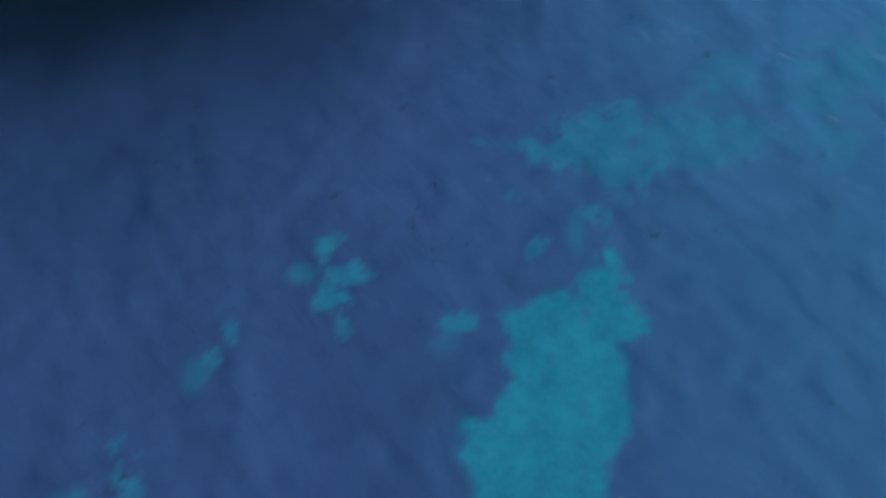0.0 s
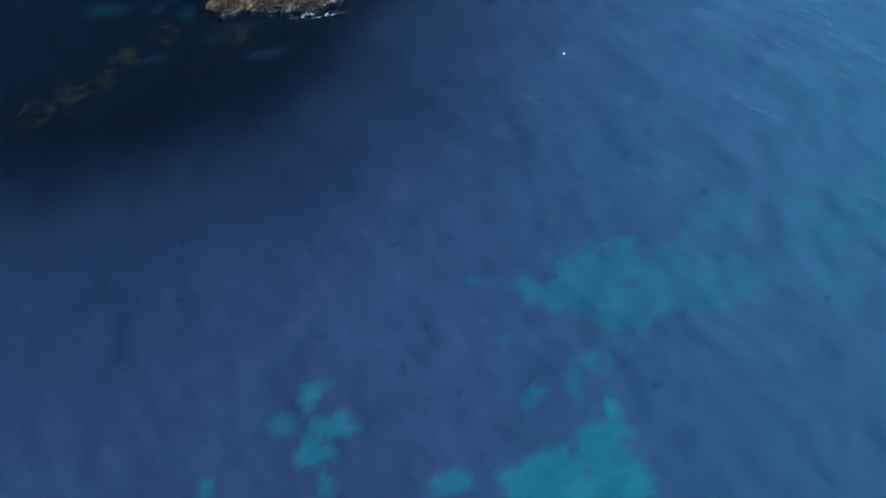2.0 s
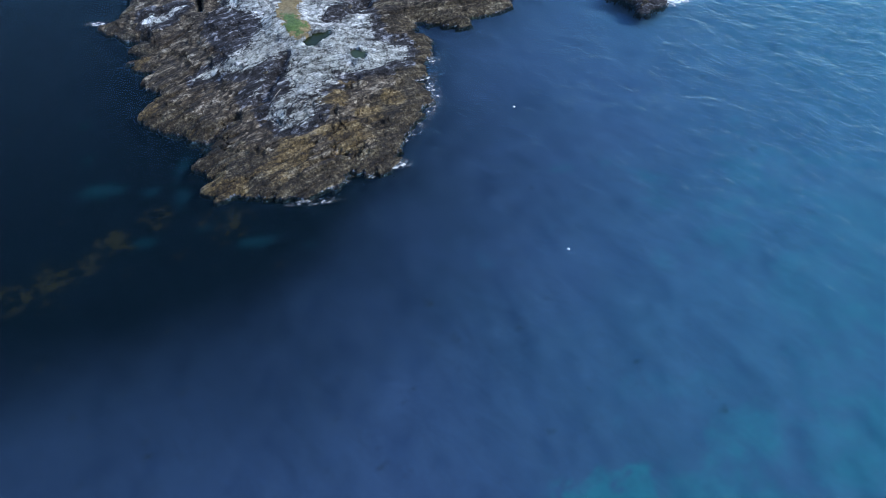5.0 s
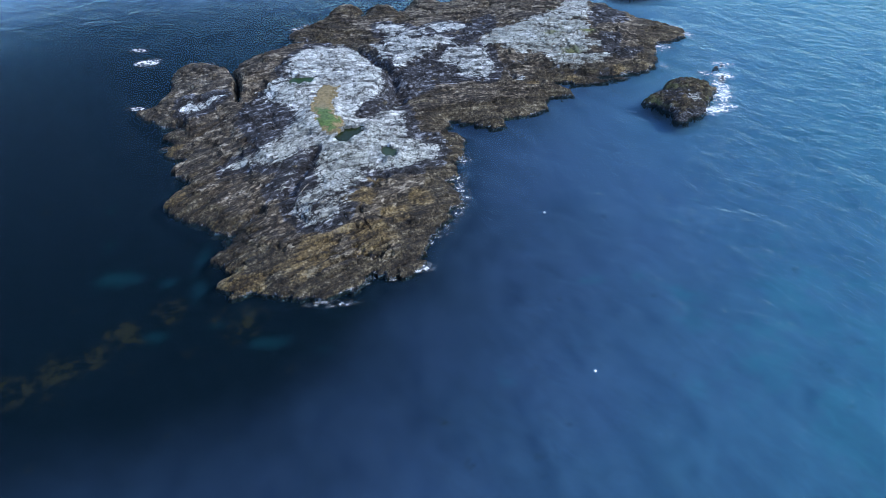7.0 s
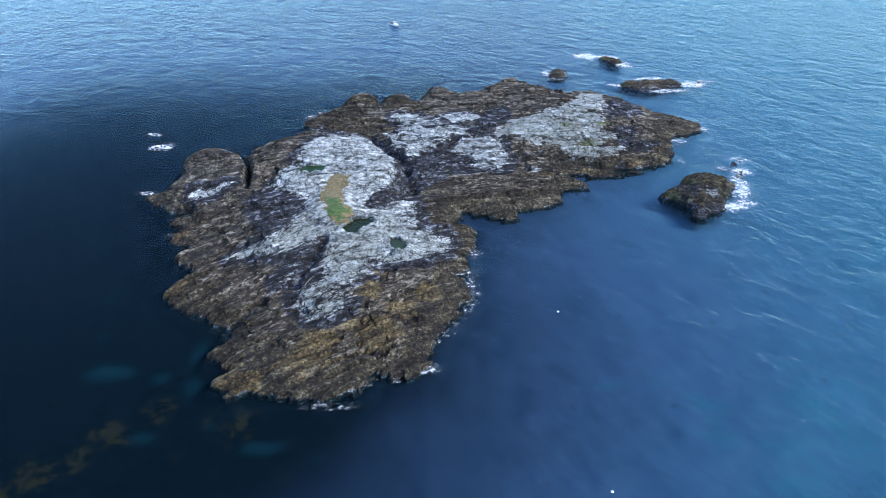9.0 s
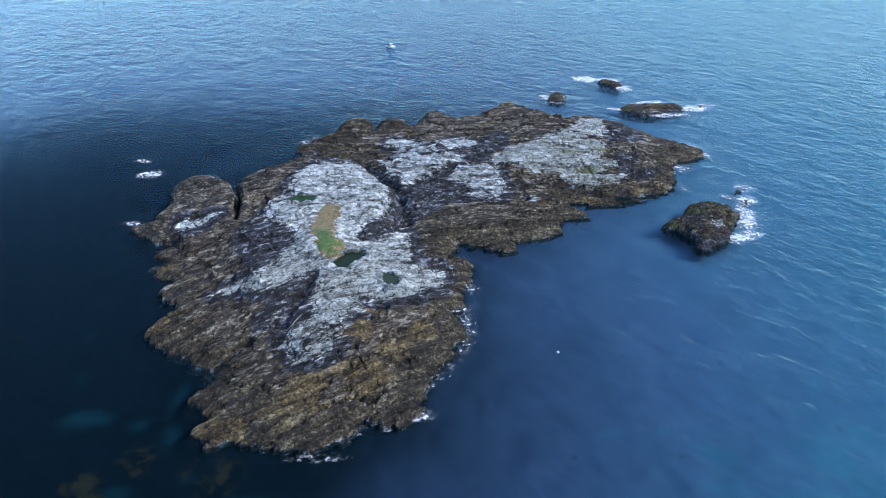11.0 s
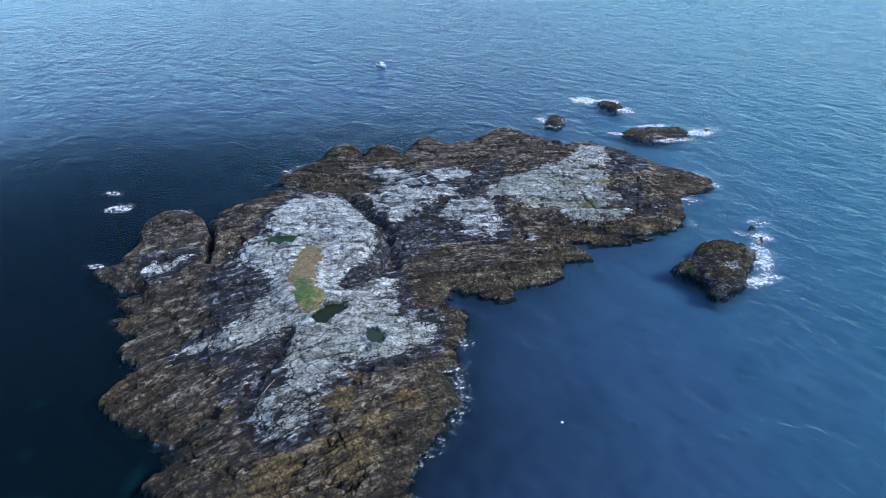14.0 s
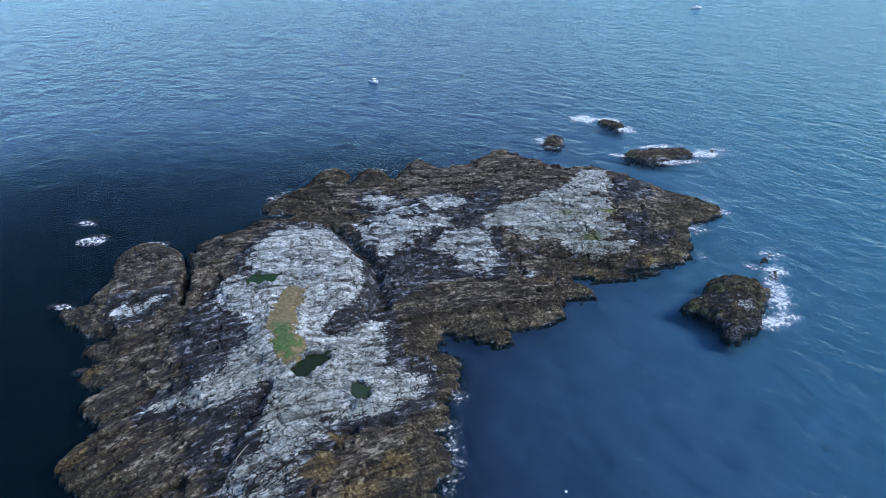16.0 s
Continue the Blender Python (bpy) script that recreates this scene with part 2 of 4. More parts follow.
    weed = mix_node(nodes, links, calc('MULTIPLY', fleck, 0.8), weed, (0.32, 0.285, 0.225))
    base = mix_node(nodes, links, calc('MULTIPLY', fleck, 0.55), base, (0.34, 0.295, 0.225))

    def zone(name, lo, hi, slabs, gain):
        v = calc('ADD', attribute_node(nodes, name), spread(mid, gain))
        v = calc('ADD', v, spread(chance[1], slabs))
        return ramp_node(nodes, links, v, lo, hi)
    c = mix_node(nodes, links, zone("weed", 0.38, 0.64, 0.3, 1.2), base, weed)
    c = mix_node(nodes, links, ramp_node(nodes, links, calc('ADD', attribute_node(nodes, "ochre"), calc('ADD', spread(band, 1.1), spread(streak, 0.8))), 0.38, 0.66), c, ochre)
    slime = color_stops(nodes, links, weed_tone, ((0.24, (0.018, 0.020, 0.008)), (0.55, (0.070, 0.078, 0.030)), (0.86, (0.19, 0.20, 0.10))))
    c = mix_node(nodes, links, ramp_node(nodes, links, calc('ADD', attribute_node(nodes, "moss"), spread(clump, 1.2)), 0.25, 0.80), c, slime)
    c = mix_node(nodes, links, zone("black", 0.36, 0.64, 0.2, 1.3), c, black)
    white = mix_node(nodes, links, calc('MULTIPLY', attribute_node(nodes, "lichen"), ramp_node(nodes, links, large, 0.30, 0.55)), white, lichen)
    white = mix_node(nodes, links, ramp_node(nodes, links, calc('ADD', attribute_node(nodes, "moss"), spread(clump, 1.2)), 0.22, 0.75), white, (0.16, 0.175, 0.060))
    # the pale crust thins out into flakes between open joints towards its hem
    crust = calc('ADD', attribute_node(nodes, "white"), calc('ADD', spread(mid, 0.75), spread(chance[1], 0.16)))
    crust = calc('ADD', crust, calc('ADD', spread(streak, 0.85), calc('MULTIPLY', calc('SUBTRACT', joint, 1.0), 0.50)))
    tops = calc('MULTIPLY', ramp_node(nodes, links, crust, 0.40, 0.58), calc('ADD', calc('MULTIPLY', flat, 0.75), 0.25))
    c = mix_node(nodes, links, tops, c, white)
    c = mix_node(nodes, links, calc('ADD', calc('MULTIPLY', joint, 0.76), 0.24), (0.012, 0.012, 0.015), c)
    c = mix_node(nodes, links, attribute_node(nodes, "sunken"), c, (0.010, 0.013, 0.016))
    links.new(c, bsdf.inputs["Base Color"])
    n0 = bump_node(nodes, links, joint, 1.0, 0.16, bump_node(nodes, links, calc('ADD', calc('MULTIPLY', mid, 0.6), calc('MULTIPLY', chance[0], 0.4)), 1.0, 0.75))
    n1 = bump_node(nodes, links, chance[1], 1.0, 0.16, n0)
    n2 = bump_node(nodes, links, streak, 1.0, 0.38, n1)
    links.new(bump_node(nodes, links, grain, 1.0, 0.27, n2), bsdf.inputs["Normal"])
    return m


def foam_material():
    m, nodes, links, bsdf = material("foam", 0.7)
    co = nodes.new("ShaderNodeTexCoord").outputs["Object"]
    lace = noise_node(nodes, links, co, 1.0, 7, 0.70, 0.8)
    cover = math_node(nodes, links, 'ADD', attribute_node(nodes, "foam"), math_node(nodes, links, 'MULTIPLY', math_node(nodes, links, 'SUBTRACT', lace, 0.5), 4.0))
    bsdf.inputs["Base Color"].default_value = (0.80, 0.84, 0.87, 1)
    links.new(math_node(nodes, links, 'MULTIPLY', ramp_node(nodes, links, cover, 0.05, 1.35), 0.8), bsdf.inputs["Alpha"])
    links.new(bump_node(nodes, links, lace, 1.0, 0.3), bsdf.inputs["Normal"])
    return m


def grass_material():
    m, nodes, links, bsdf = material("short_turf", 0.9)
    co = nodes.new("ShaderNodeTexCoord").outputs["Object"]
    fine = ramp_node(nodes, links, noise_node(nodes, links, co, 1.5, 7, 0.75), 0.25, 0.75)
    big = noise_node(nodes, links, co, 0.45, 6, 0.72)
    green = mix_node(nodes, links, fine, (0.026, 0.056, 0.012), (0.098, 0.165, 0.036))
    straw = mix_node(nodes, links, fine, (0.080, 0.064, 0.028), (0.265, 0.205, 0.100))
    v = math_node(nodes, links, 'ADD', attribute_node(nodes, "straw"), math_node(nodes, links, 'MULTIPLY', math_node(nodes, links, 'SUBTRACT', big, 0.5), 2.0))
    links.new(mix_node(nodes, links, ramp_node(nodes, links, v, 0.3, 0.7), green, straw), bsdf.inputs["Base Color"])
    links.new(bump_node(nodes, links, fine, 1.0, 0.25), bsdf.inputs["Normal"])
    return m


def plain(name, color, roughness=0.5, spread=0.15, scale=3.0, metallic=0.0):
    """A paint or wood with faint unevenness."""
    m, nodes, links, bsdf = material(name, roughness, metallic)
    co = nodes.new("ShaderNodeTexCoord").outputs["Object"]
    n = noise_node(nodes, links, co, scale, 5, 0.65)
    dark = tuple(v * (1 - spread) for v in color)
    light = tuple(min(1, v * (1 + spread)) for v in color)
    links.new(mix_node(nodes, links, n, dark, light), bsdf.inputs["Base Color"])
    return m


WATER, SEABED, ROCK, FOAM, GRASS = water_material(), seabed_material(), rock_material(), foam_material(), grass_material()


# ---- mesh helpers ----
def mesh_from(name, verts, faces, mat, attrs=None, smooth_faces=False):
    """A mesh from arrays of vertices and quads."""
    me = bpy.data.meshes.new(name)
    faces = np.asarray(faces, np.int32)
    k = faces.shape[1]
    me.vertices.add(len(verts))
    me.vertices.foreach_set("co", np.asarray(verts, np.float32).ravel())
    me.loops.add(faces.size)
    me.loops.foreach_set("vertex_index", faces.ravel())
    me.polygons.add(len(faces))
    me.polygons.foreach_set("loop_start", np.arange(0, faces.size, k, dtype=np.int32))
    me.update(calc_edges=True)
    me.polygons.foreach_set("use_smooth", np.full(len(faces), smooth_faces))
    for key, values in (attrs or {}).items():
        a = me.attributes.new(key, 'FLOAT', 'POINT')
        a.data.foreach_set("value", np.asarray(values, np.float32))
    me.materials.append(mat)
    me.validate()
    return me


def grid_mesh(name, x, y, z, keep, mat, attrs, smooth_faces=False, origin=(0, 0, 0)):
    """A mesh from a height grid; keep marks the faces that stay."""
    ny, nx = x.shape
    idx = np.arange(nx * ny).reshape(ny, nx)
    quads = np.stack((idx[:-1, :-1], idx[:-1, 1:], idx[1:, 1:], idx[1:, :-1]), -1)[keep]
    used = np.unique(quads)
    remap = np.full(nx * ny, -1)
    remap[used] = np.arange(len(used))
    verts = np.stack((x.ravel() - origin[0], y.ravel() - origin[1], z.ravel() - origin[2]), -1)[used]
    return mesh_from(name, verts, remap[quads], mat, {k: v.ravel()[used] for k, v in attrs.items()}, smooth_faces)


def part(name, bm, mat, parent, label=""):
    me = bpy.data.meshes.new(name)
    bm.to_mesh(me)
    bm.free()
    me.materials.append(mat)
    ob = new(name, me)
    ob.parent = parent
    return tagged(ob, label)


# ---- plan of the islet: outlines of its rock masses ----
MASSES = {}
MASSES["west_headland"] = [(-71, 86), (-78, 92.8), (-74, 96), (-74, 106), (-76, 117), (-74, 122), (-71.4, 124), (-64, 121), (-57.5, 118), (-52, 113), (-48, 98), (-46, 80), (-65, 80)]
MASSES["main_crest"] = [(-56.4, 112.8), (-58.6, 119), (-58.8, 124), (-56.5, 127.5), (-52.5, 128.5), (-49, 133), (-49.5, 139.5), (-45, 146), (-28, 142), (-18, 121), (-1.7, 81.5), (4.8, 78.6), (4.2, 73.3), (1.2, 65.8), (-1, 57), (-18.5, 52),
                   (-31, 40), (-40, 36), (-44.5, 39), (-53.5, 45.5), (-57.7, 50.5), (-55.5, 57), (-58.5, 61.6), (-60, 68), (-66.5, 73.5), (-63, 76.5), (-66.5, 79), (-65.5, 85), (-66, 88), (-56, 98)]
MASSES["south_shelf"] = [(-41, 36), (-41.8, 30), (-37.8, 26.4), (-39.2, 23.2), (-35.6, 20.6), (-32.8, 22), (-26.8, 20.3), (-20.4, 19.7), (-15.2, 22.4), (-12.3, 26.4), (-9.5, 25.6), (-6, 26.8),
                    (-4.2, 29.5), (-4, 35), (0, 44), (3.0, 51), (1, 57.9), (2.4, 61.3), (1.2, 66), (-12, 66), (-34, 48)]
MASSES["middle_saddle"] = [(-3, 79), (0.9, 87.9), (4.9, 86.8), (8.8, 84), (13.4, 84.4), (12.2, 88.2), (19.7, 89.5), (24.1, 93.6), (25.5, 100), (31.9, 101.5), (28.2, 106), (28, 112), (14, 122), (-3, 132),
                      (-20, 126), (-26, 105), (-14, 74)]
MASSES["east_ridge"] = [(27, 110), (36, 108.7), (46.6, 111.8), (54.3, 117), (58.2, 123), (58.7, 130), (61.7, 138), (66, 140), (71.5, 143.5), (71, 148), (67, 152.5), (62.5, 156), (58, 159.5), (52, 164.5),
                   (46, 168), (40, 169.5), (32, 168), (24, 172), (6, 125), (15, 106)]
MASSES["north_ledge"] = [(-49, 146.5), (-48.8, 149), (-46, 153.5), (-41.5, 158), (-39.5, 165.5), (-37, 170.5), (-31.5, 171.5), (-29.4, 167), (-28.2, 162), (-26.8, 167.5), (-24.5, 172.5), (-18.5, 172), (-16.8, 167.5),
                    (-15.8, 163.5), (-14.6, 171), (-11.5, 176), (-6.5, 176), (-2, 170.5), (0.5, 176), (4, 173.5), (8.5, 178), (13.2, 183), (20.3, 181), (23.5, 176.5), (28.5, 174.5), (31, 169.5), (35, 166),
                    (16, 114), (-19, 119), (-30, 136), (-36, 141), (-47, 142.5)]
# spot heights above the sea
CREST_SPOTS = [(-27, 74, 8.3), (-4, 66, 5.6), (-50, 117, 6.0), (-32, 66, 6.0), (-23, 43.5, 4.6), (-28, 38, 3.0), (-20, 81, 5.2), (-10.5, 58, 3.6), (-35, 110, 7.6), (-37, 94, 7.6), (-40, 76, 5.4), (-20, 67.8, 7.1),
               (-11.6, 62.3, 5.2), (-24, 95, 7.2), (-40, 126, 5.0), (-53, 124, 3.8), (-45, 129, 2.4), (-38, 137, 1.6), (-29, 138, 2.0), (-47, 119, 6.2), (-51, 93, 4.6), (-62, 81, 2.6), (-68, 112, 3.6), (-71, 119, 4.0), (-62, 113, 4.6), (-50, 55, 2.4), (-58, 66, 1.8), (-20, 28, 2.0), (-5, 43, 1.9)]
EAST_SPOTS = [(31, 150, 7.5), (-8, 124, 6.2), (-12, 116, 5.0), (20, 95, 2.6), (40, 118, 4.4), (25, 120, 6.3), (-8, 92, 2.2), (0, 163, 3.6), (13, 178, 4.6), (20, 175, 4.4), (-9.5, 172, 4.2), (6, 168, 3.8), (-2, 168, 4.6), (30, 164, 5.0), (55, 142, 3.6), (-38, 150, 1.4), (-34, 168, 2.3), (-35, 159, 1.8), (-22, 169, 2.4), (-23, 160, 2.2), (-22, 150, 2.4), 
              (64, 146, 2.2), (45, 160, 5.4), (53, 154, 4.6), (5, 102, 2.4), (45, 135, 6.3), (8, 115, 4.6)]
SPOTS = CREST_SPOTS + EAST_SPOTS
WHITE = {}
WHITE["crest"] = [(-37, 124.5), (-31, 124), (-26.5, 121), (-21.5, 114.5), (-15.8, 107), (-16.3, 101.7), (-15.7, 97.7), (-15.9, 93.7), (-17.3, 89.2), (-19.7, 85.8), (-20.1, 81.5), (-18.2, 79), (-15.9, 82.9),
              (-14.5, 89), (-12.3, 91.8), (-10.6, 86.2), (-8.7, 71.8), (-5.3, 71.1), (-2, 71.1), (-2.3, 68), (-3.5, 64), (-6.5, 61.8), (-7.7, 59.6), (-9.9, 58), (-12.9, 56.8), (-16.4, 56.4), (-16.6, 53.2),
              (-18.5, 51.1), (-20.2, 48.8), (-22.2, 46.7), (-24.5, 43.4), (-26.2, 41), (-27.7, 41.1), (-29, 43), (-28.2, 44.9), (-26.3, 47.6), (-26, 49), (-25.5, 52.1), (-25.6, 54.1), (-30.1, 60.1)]
WHITE["crest_west"] = [(-25.6, 54.1), (-27.3, 54.4), (-29.4, 52), (-31.6, 49.2), (-33.6, 49.3), (-32.8, 50.9), (-30.7, 52.8), (-32.2, 53.6), (-31.8, 54.7), (-29.2, 56.5), (-28.4, 59.1), (-30.1, 60.1), (-31.6, 59.2),
              (-33.8, 57), (-36.5, 56.7), (-39.1, 59.2), (-46.5, 59.8), (-44.8, 62.2), (-40.9, 62.4), (-38.1, 63.1), (-35.8, 67.6), (-35.4, 70), (-34.3, 75.6), (-35.9, 82.9), (-39.7, 84.7), (-43.2, 86.4),
              (-43.8, 88.5), (-44.9, 93.6), (-41.5, 94.3), (-39.6, 97.4), (-41.6, 104.2), (-41, 111.2), (-39.4, 119.3), (-37, 124.5), (-22, 114), (-20, 90), (-22, 60)]
WHITE["tail"] = [(-26, 39.9), (-25.2, 37.2), (-22.3, 37.1), (-20.3, 39), (-19.3, 41.6), (-19, 46.8), (-21.2, 46.7), (-23.4, 42.9)]
WHITE["saddle"] = [(-18.1, 129.3), (-13.7, 128.7), (-8.6, 123.6), (-4.7, 126.8), (-2.5, 129.3), (0.8, 128.6), (1.4, 124.9), (-1.7, 122), (-2.5, 119.2), (-6, 116.3), (-9.2, 112.8), (-11, 109.6), (-13.1, 107.7), (-14.3, 110), (-16.1, 121.6)]
WHITE["saddle_east"] = [(-2.4, 117), (-0.7, 120.6), (3.2, 122.7), (7.8, 124.4), (10.4, 121.4), (10.2, 114.6), (11.8, 109.8), (10.5, 106), (6.7, 107.6), (3.3, 109.3), (2.5, 111.6), (-1, 112.7)]
WHITE["saddle_north"] = [(-21.3, 148), (-17.6, 147.6), (-13.7, 145), (-7.5, 135.5), (-7.6, 128.3), (-10.3, 128), (-13.9, 131.3), (-15.2, 135), (-19.9, 140.8)]
WHITE["ledge"] = [(-6.5, 142.5), (-3.1, 146.2), (0.1, 142.8), (3.6, 140.9), (5, 137.9), (0.3, 135.4), (-2.6, 131.9), (-4.6, 134.4)]
WHITE["chip"] = [(-20.9, 124.9), (-18.5, 124.6), (-16.2, 113.5), (-17.4, 112.5)]
WHITE["east"] = [(8.8, 129), (11.7, 132), (14.7, 136.2), (18.6, 137.8), (27.9, 142.8), (35.1, 143), (39, 141.2), (40.2, 134.9), (41, 131.6), (38.5, 130), (37.2, 128), (41.6, 126.7), (41.6, 123.9), (38.5, 123.9), (37.4, 120.3),
             (39.4, 119.2), (42.9, 118.9), (41.7, 117.1), (36.4, 116.4), (34.7, 114.3), (32.7, 115.4), (27.6, 116.6), (25.7, 119), (18.9, 118.6), (14.8, 124.2), (10.5, 125.1)]
WHITE["east_top"] = [(31.2, 148.5), (37.5, 160), (44, 160), (41.4, 147), (39.1, 141.5), (35.1, 142), (30.1, 143.8)]
WHITE["headland"] = [(-64.2, 87.6), (-65, 90), (-63.7, 91.5), (-61.6, 91.5), (-59.7, 92), (-58.1, 93.1), (-56.1, 92.9), (-56.1, 90.6), (-58, 89.6), (-58.8, 88.1), (-61.1, 86.9), (-63, 86.9)]
WHITE["west_chip"] = [(-47.7, 95.1), (-45.7, 93.7), (-46.2, 91.6), (-47.3, 92)]
# rock left dark purple-grey round the whitened tops
DARK_ROCK = {}
DARK_ROCK["middle"] = [(-15, 105.1), (-11.6, 107.6), (-7.1, 113.3), (-2.7, 113.7), (-1.3, 111.9), (2.8, 108.7), (7.9, 105.7), (1.9, 102.8), (-2.8, 102.2), (-5, 98), (-10.4, 93.8), (-11.4, 92.6), (-14.7, 91.8), (-15.4, 98.1)]
DARK_ROCK["north"] = [(3.1, 132.8), (0.7, 135.5), (5, 138.8), (7.1, 146.2), (11.6, 150.5), (13.6, 144.6), (14.1, 136.6), (8.3, 128.2), (6.6, 125.3), (2.2, 125.7), (1.2, 130)]
DARK_ROCK["east_top"] = [(41.7, 149.9), (47.5, 160), (54.5, 157), (54.6, 150.3), (50.8, 143.8), (42.2, 135.9), (41.1, 140)]
DARK_ROCK["east"] = [(42.9, 131.5), (50.2, 137.1), (49.8, 130.5), (48.1, 124.7), (54.6, 129.8), (56, 127.7), (52, 121.2), (47.5, 119.6), (43.3, 119), (42, 123.9)]
DARK_ROCK["west"] = [(-48.4, 88.3), (-42.8, 85), (-36.4, 82.3), (-34.7, 76), (-35.4, 69), (-38.4, 64.5), (-42.9, 66.4), (-48.9, 77.5), (-49.5, 85.2)]
DARK_ROCK["notch"] = [(-15.5, 94.2), (-14.6, 92.9), (-16.4, 84.9), (-18.3, 79.4), (-20, 81.1), (-19.7, 85.8), (-17.3, 89.2)]
DARK_ROCK["headland"] = [(-65.5, 86.5), (-66, 91), (-61, 94.5), (-55, 96), (-54, 91), (-58, 86.5), (-62, 85)]
# outlines of the rock pools and the level of their water
POOLS = [([(-39.2, 94.0), (-38.6, 96.3), (-34.6, 97.4), (-30.8, 96.2), (-34.3, 93.7), (-37.9, 92.0)], 7.4),
         ([(-23.9, 65.3), (-23.3, 67.7), (-21.5, 70.2), (-18.8, 71.2), (-17.6, 71.9), (-18.2, 69.2), (-19.8, 66.8), (-20.5, 64.9), (-22.2, 63.5)], 6.7),
         ([(-14, 64.6), (-12.4, 65.2), (-10.9, 63.6), (-10.8, 61.5), (-11.7, 60.3), (-13.4, 61.2)], 4.8)]
GRASS_PLAN = [(-31.2, 90.6), (-29.6, 92.3), (-27, 92.4), (-26.8, 89.1), (-27, 86), (-26.4, 80.5), (-25.4, 75), (-22.9, 73), (-22.9, 70), (-24.2, 67), (-25.7, 67.1), (-27.6, 69.6), (-29, 72.7), (-30.6, 77.8), (-31.8, 85.2)]


# gullies, inlets and holes: points, half width, depth
CLEFTS = [([(-19.5, 80), (-14, 88)], 1.5, 1.4),
       ([(-30, 131), (-27.6, 127.7), (-22.1, 119.1), (-18.2, 111.8), (-14.6, 105.8), (-12, 92)], 1.6, 2.4),
       ([(-13, 107), (-10.7, 111), (-1, 121)], 1.1, 1.6),
       ([(-73, 85), (-63.5, 82.8)], 1.1, 3.0),
       ([(-70, 76.6), (-63, 75.5)], 1.0, 3.0),
       ([(-65, 67), (-58.5, 67.7)], 1.0, 3.0),
       ([(-61, 61.2), (-54.5, 58)], 1.0, 3.0),
       ([(-49, 42), (-41, 38), (-36, 44)], 1.1, 1.2)]
CHANNELS = [([(6, 59.5), (0.5, 58.4)], 1.0, 1.2),
       ([(-14.4, 53.6), (-12.8, 54.6)], 0.8, 3.0),
       ([(-15.2, 30.9), (-12.6, 30.3)], 0.6, 1.3),
       ([(-31.5, 47), (-29.7, 53), (-28, 57.5), (-27.5, 62)], 1.1, 1.6),
       ([(17, 107), (14.4, 114.8), (27, 115), (39, 111.8), (50, 114.5)], 1.2, 1.5),
       ([(-56, 137.5), (-50, 138.2), (-43, 140)], 2.8, 3.0),
       ([(-40, 141), (-28.4, 142.4), (-17.3, 140.9), (-10, 137)], 1.1, 1.8),
       ([(8, 60), (5, 78), (0, 80)], 1.1, 1.2)]
GULLIES = CLEFTS + CHANNELS


def line_distance(x, y, pts):
    best = np.full(x.shape, 1e9)
    for (ax, ay), (bx, by) in zip(pts, pts[1:]):
        ex, ey = bx - ax, by - ay
        t = np.clip(((x - ax) * ex + (y - ay) * ey) / (ex * ex + ey * ey), 0, 1)
        best = np.minimum(best, np.hypot(x - ax - t * ex, y - ay - t * ey))
    return best


def strata(x, y):
    """Coordinates across and along the beds, which swing from east-west in the north to north-east in the south."""
    cx, cy = x + 24, y - 80
    fan = cx * (0.06 + 0.62 * smooth(128, 48, y))
    return (cy - fan) * 0.92 + 2.0 * fbm(x, y, 26, 3, 71), cx + 0.3 * cy


def beds(x, y):
    """Ledges, broken slabs and open joints of dipping beds, in metres."""
    s, u = strata(x, y)
    s = s + 0.75 * fbm(x, y, 7, 3, 77) + 0.22 * fbm(x, y, 1.6, 2, 78)
    u = u + 1.8 * fbm(x, y, 5, 3, 79) + 0.5 * fbm(x, y, 1.4, 2, 80)
    total = 0.0
    for period, length, amp, gap, seed in ((6.4, 19.0, 0.85, 0.45, 11), (2.3, 7.0, 0.78, 0.55, 23), (1.05, 3.2, 0.36, 0.35, 37)):
        q = s / period + 0.3 * fbm(x, y, period * 4, 2, seed)
        k = np.floor(q)
        f = q - k
        w = u / length + 7.7 * lattice(k, k * 0, seed + 3)
        j = np.floor(w)
        g = w - j
        block = lattice(k, j, seed + 9) - 0.5
        wedge = np.where(f < 0.88, f / 0.88, (1 - f) / 0.12) - 0.5
        total = total + amp * (0.70 * wedge + 0.85 * block)
        if gap:
            near = np.minimum(np.minimum(f, 1 - f) * period, np.minimum(g, 1 - g) * length)
            total = total - gap * amp * np.exp(-(near / 0.27) ** 2)
    ridged = 1 - 2 * np.abs(fbm(s * 2.6, u * 0.8, 4.5, 4, 88, 0.6))
    return total + 0.30 * (ridged - 0.45) + 0.35


SHORE_STEP, SHORE_X, SHORE_Y = 1.0, -110.0, -10.0


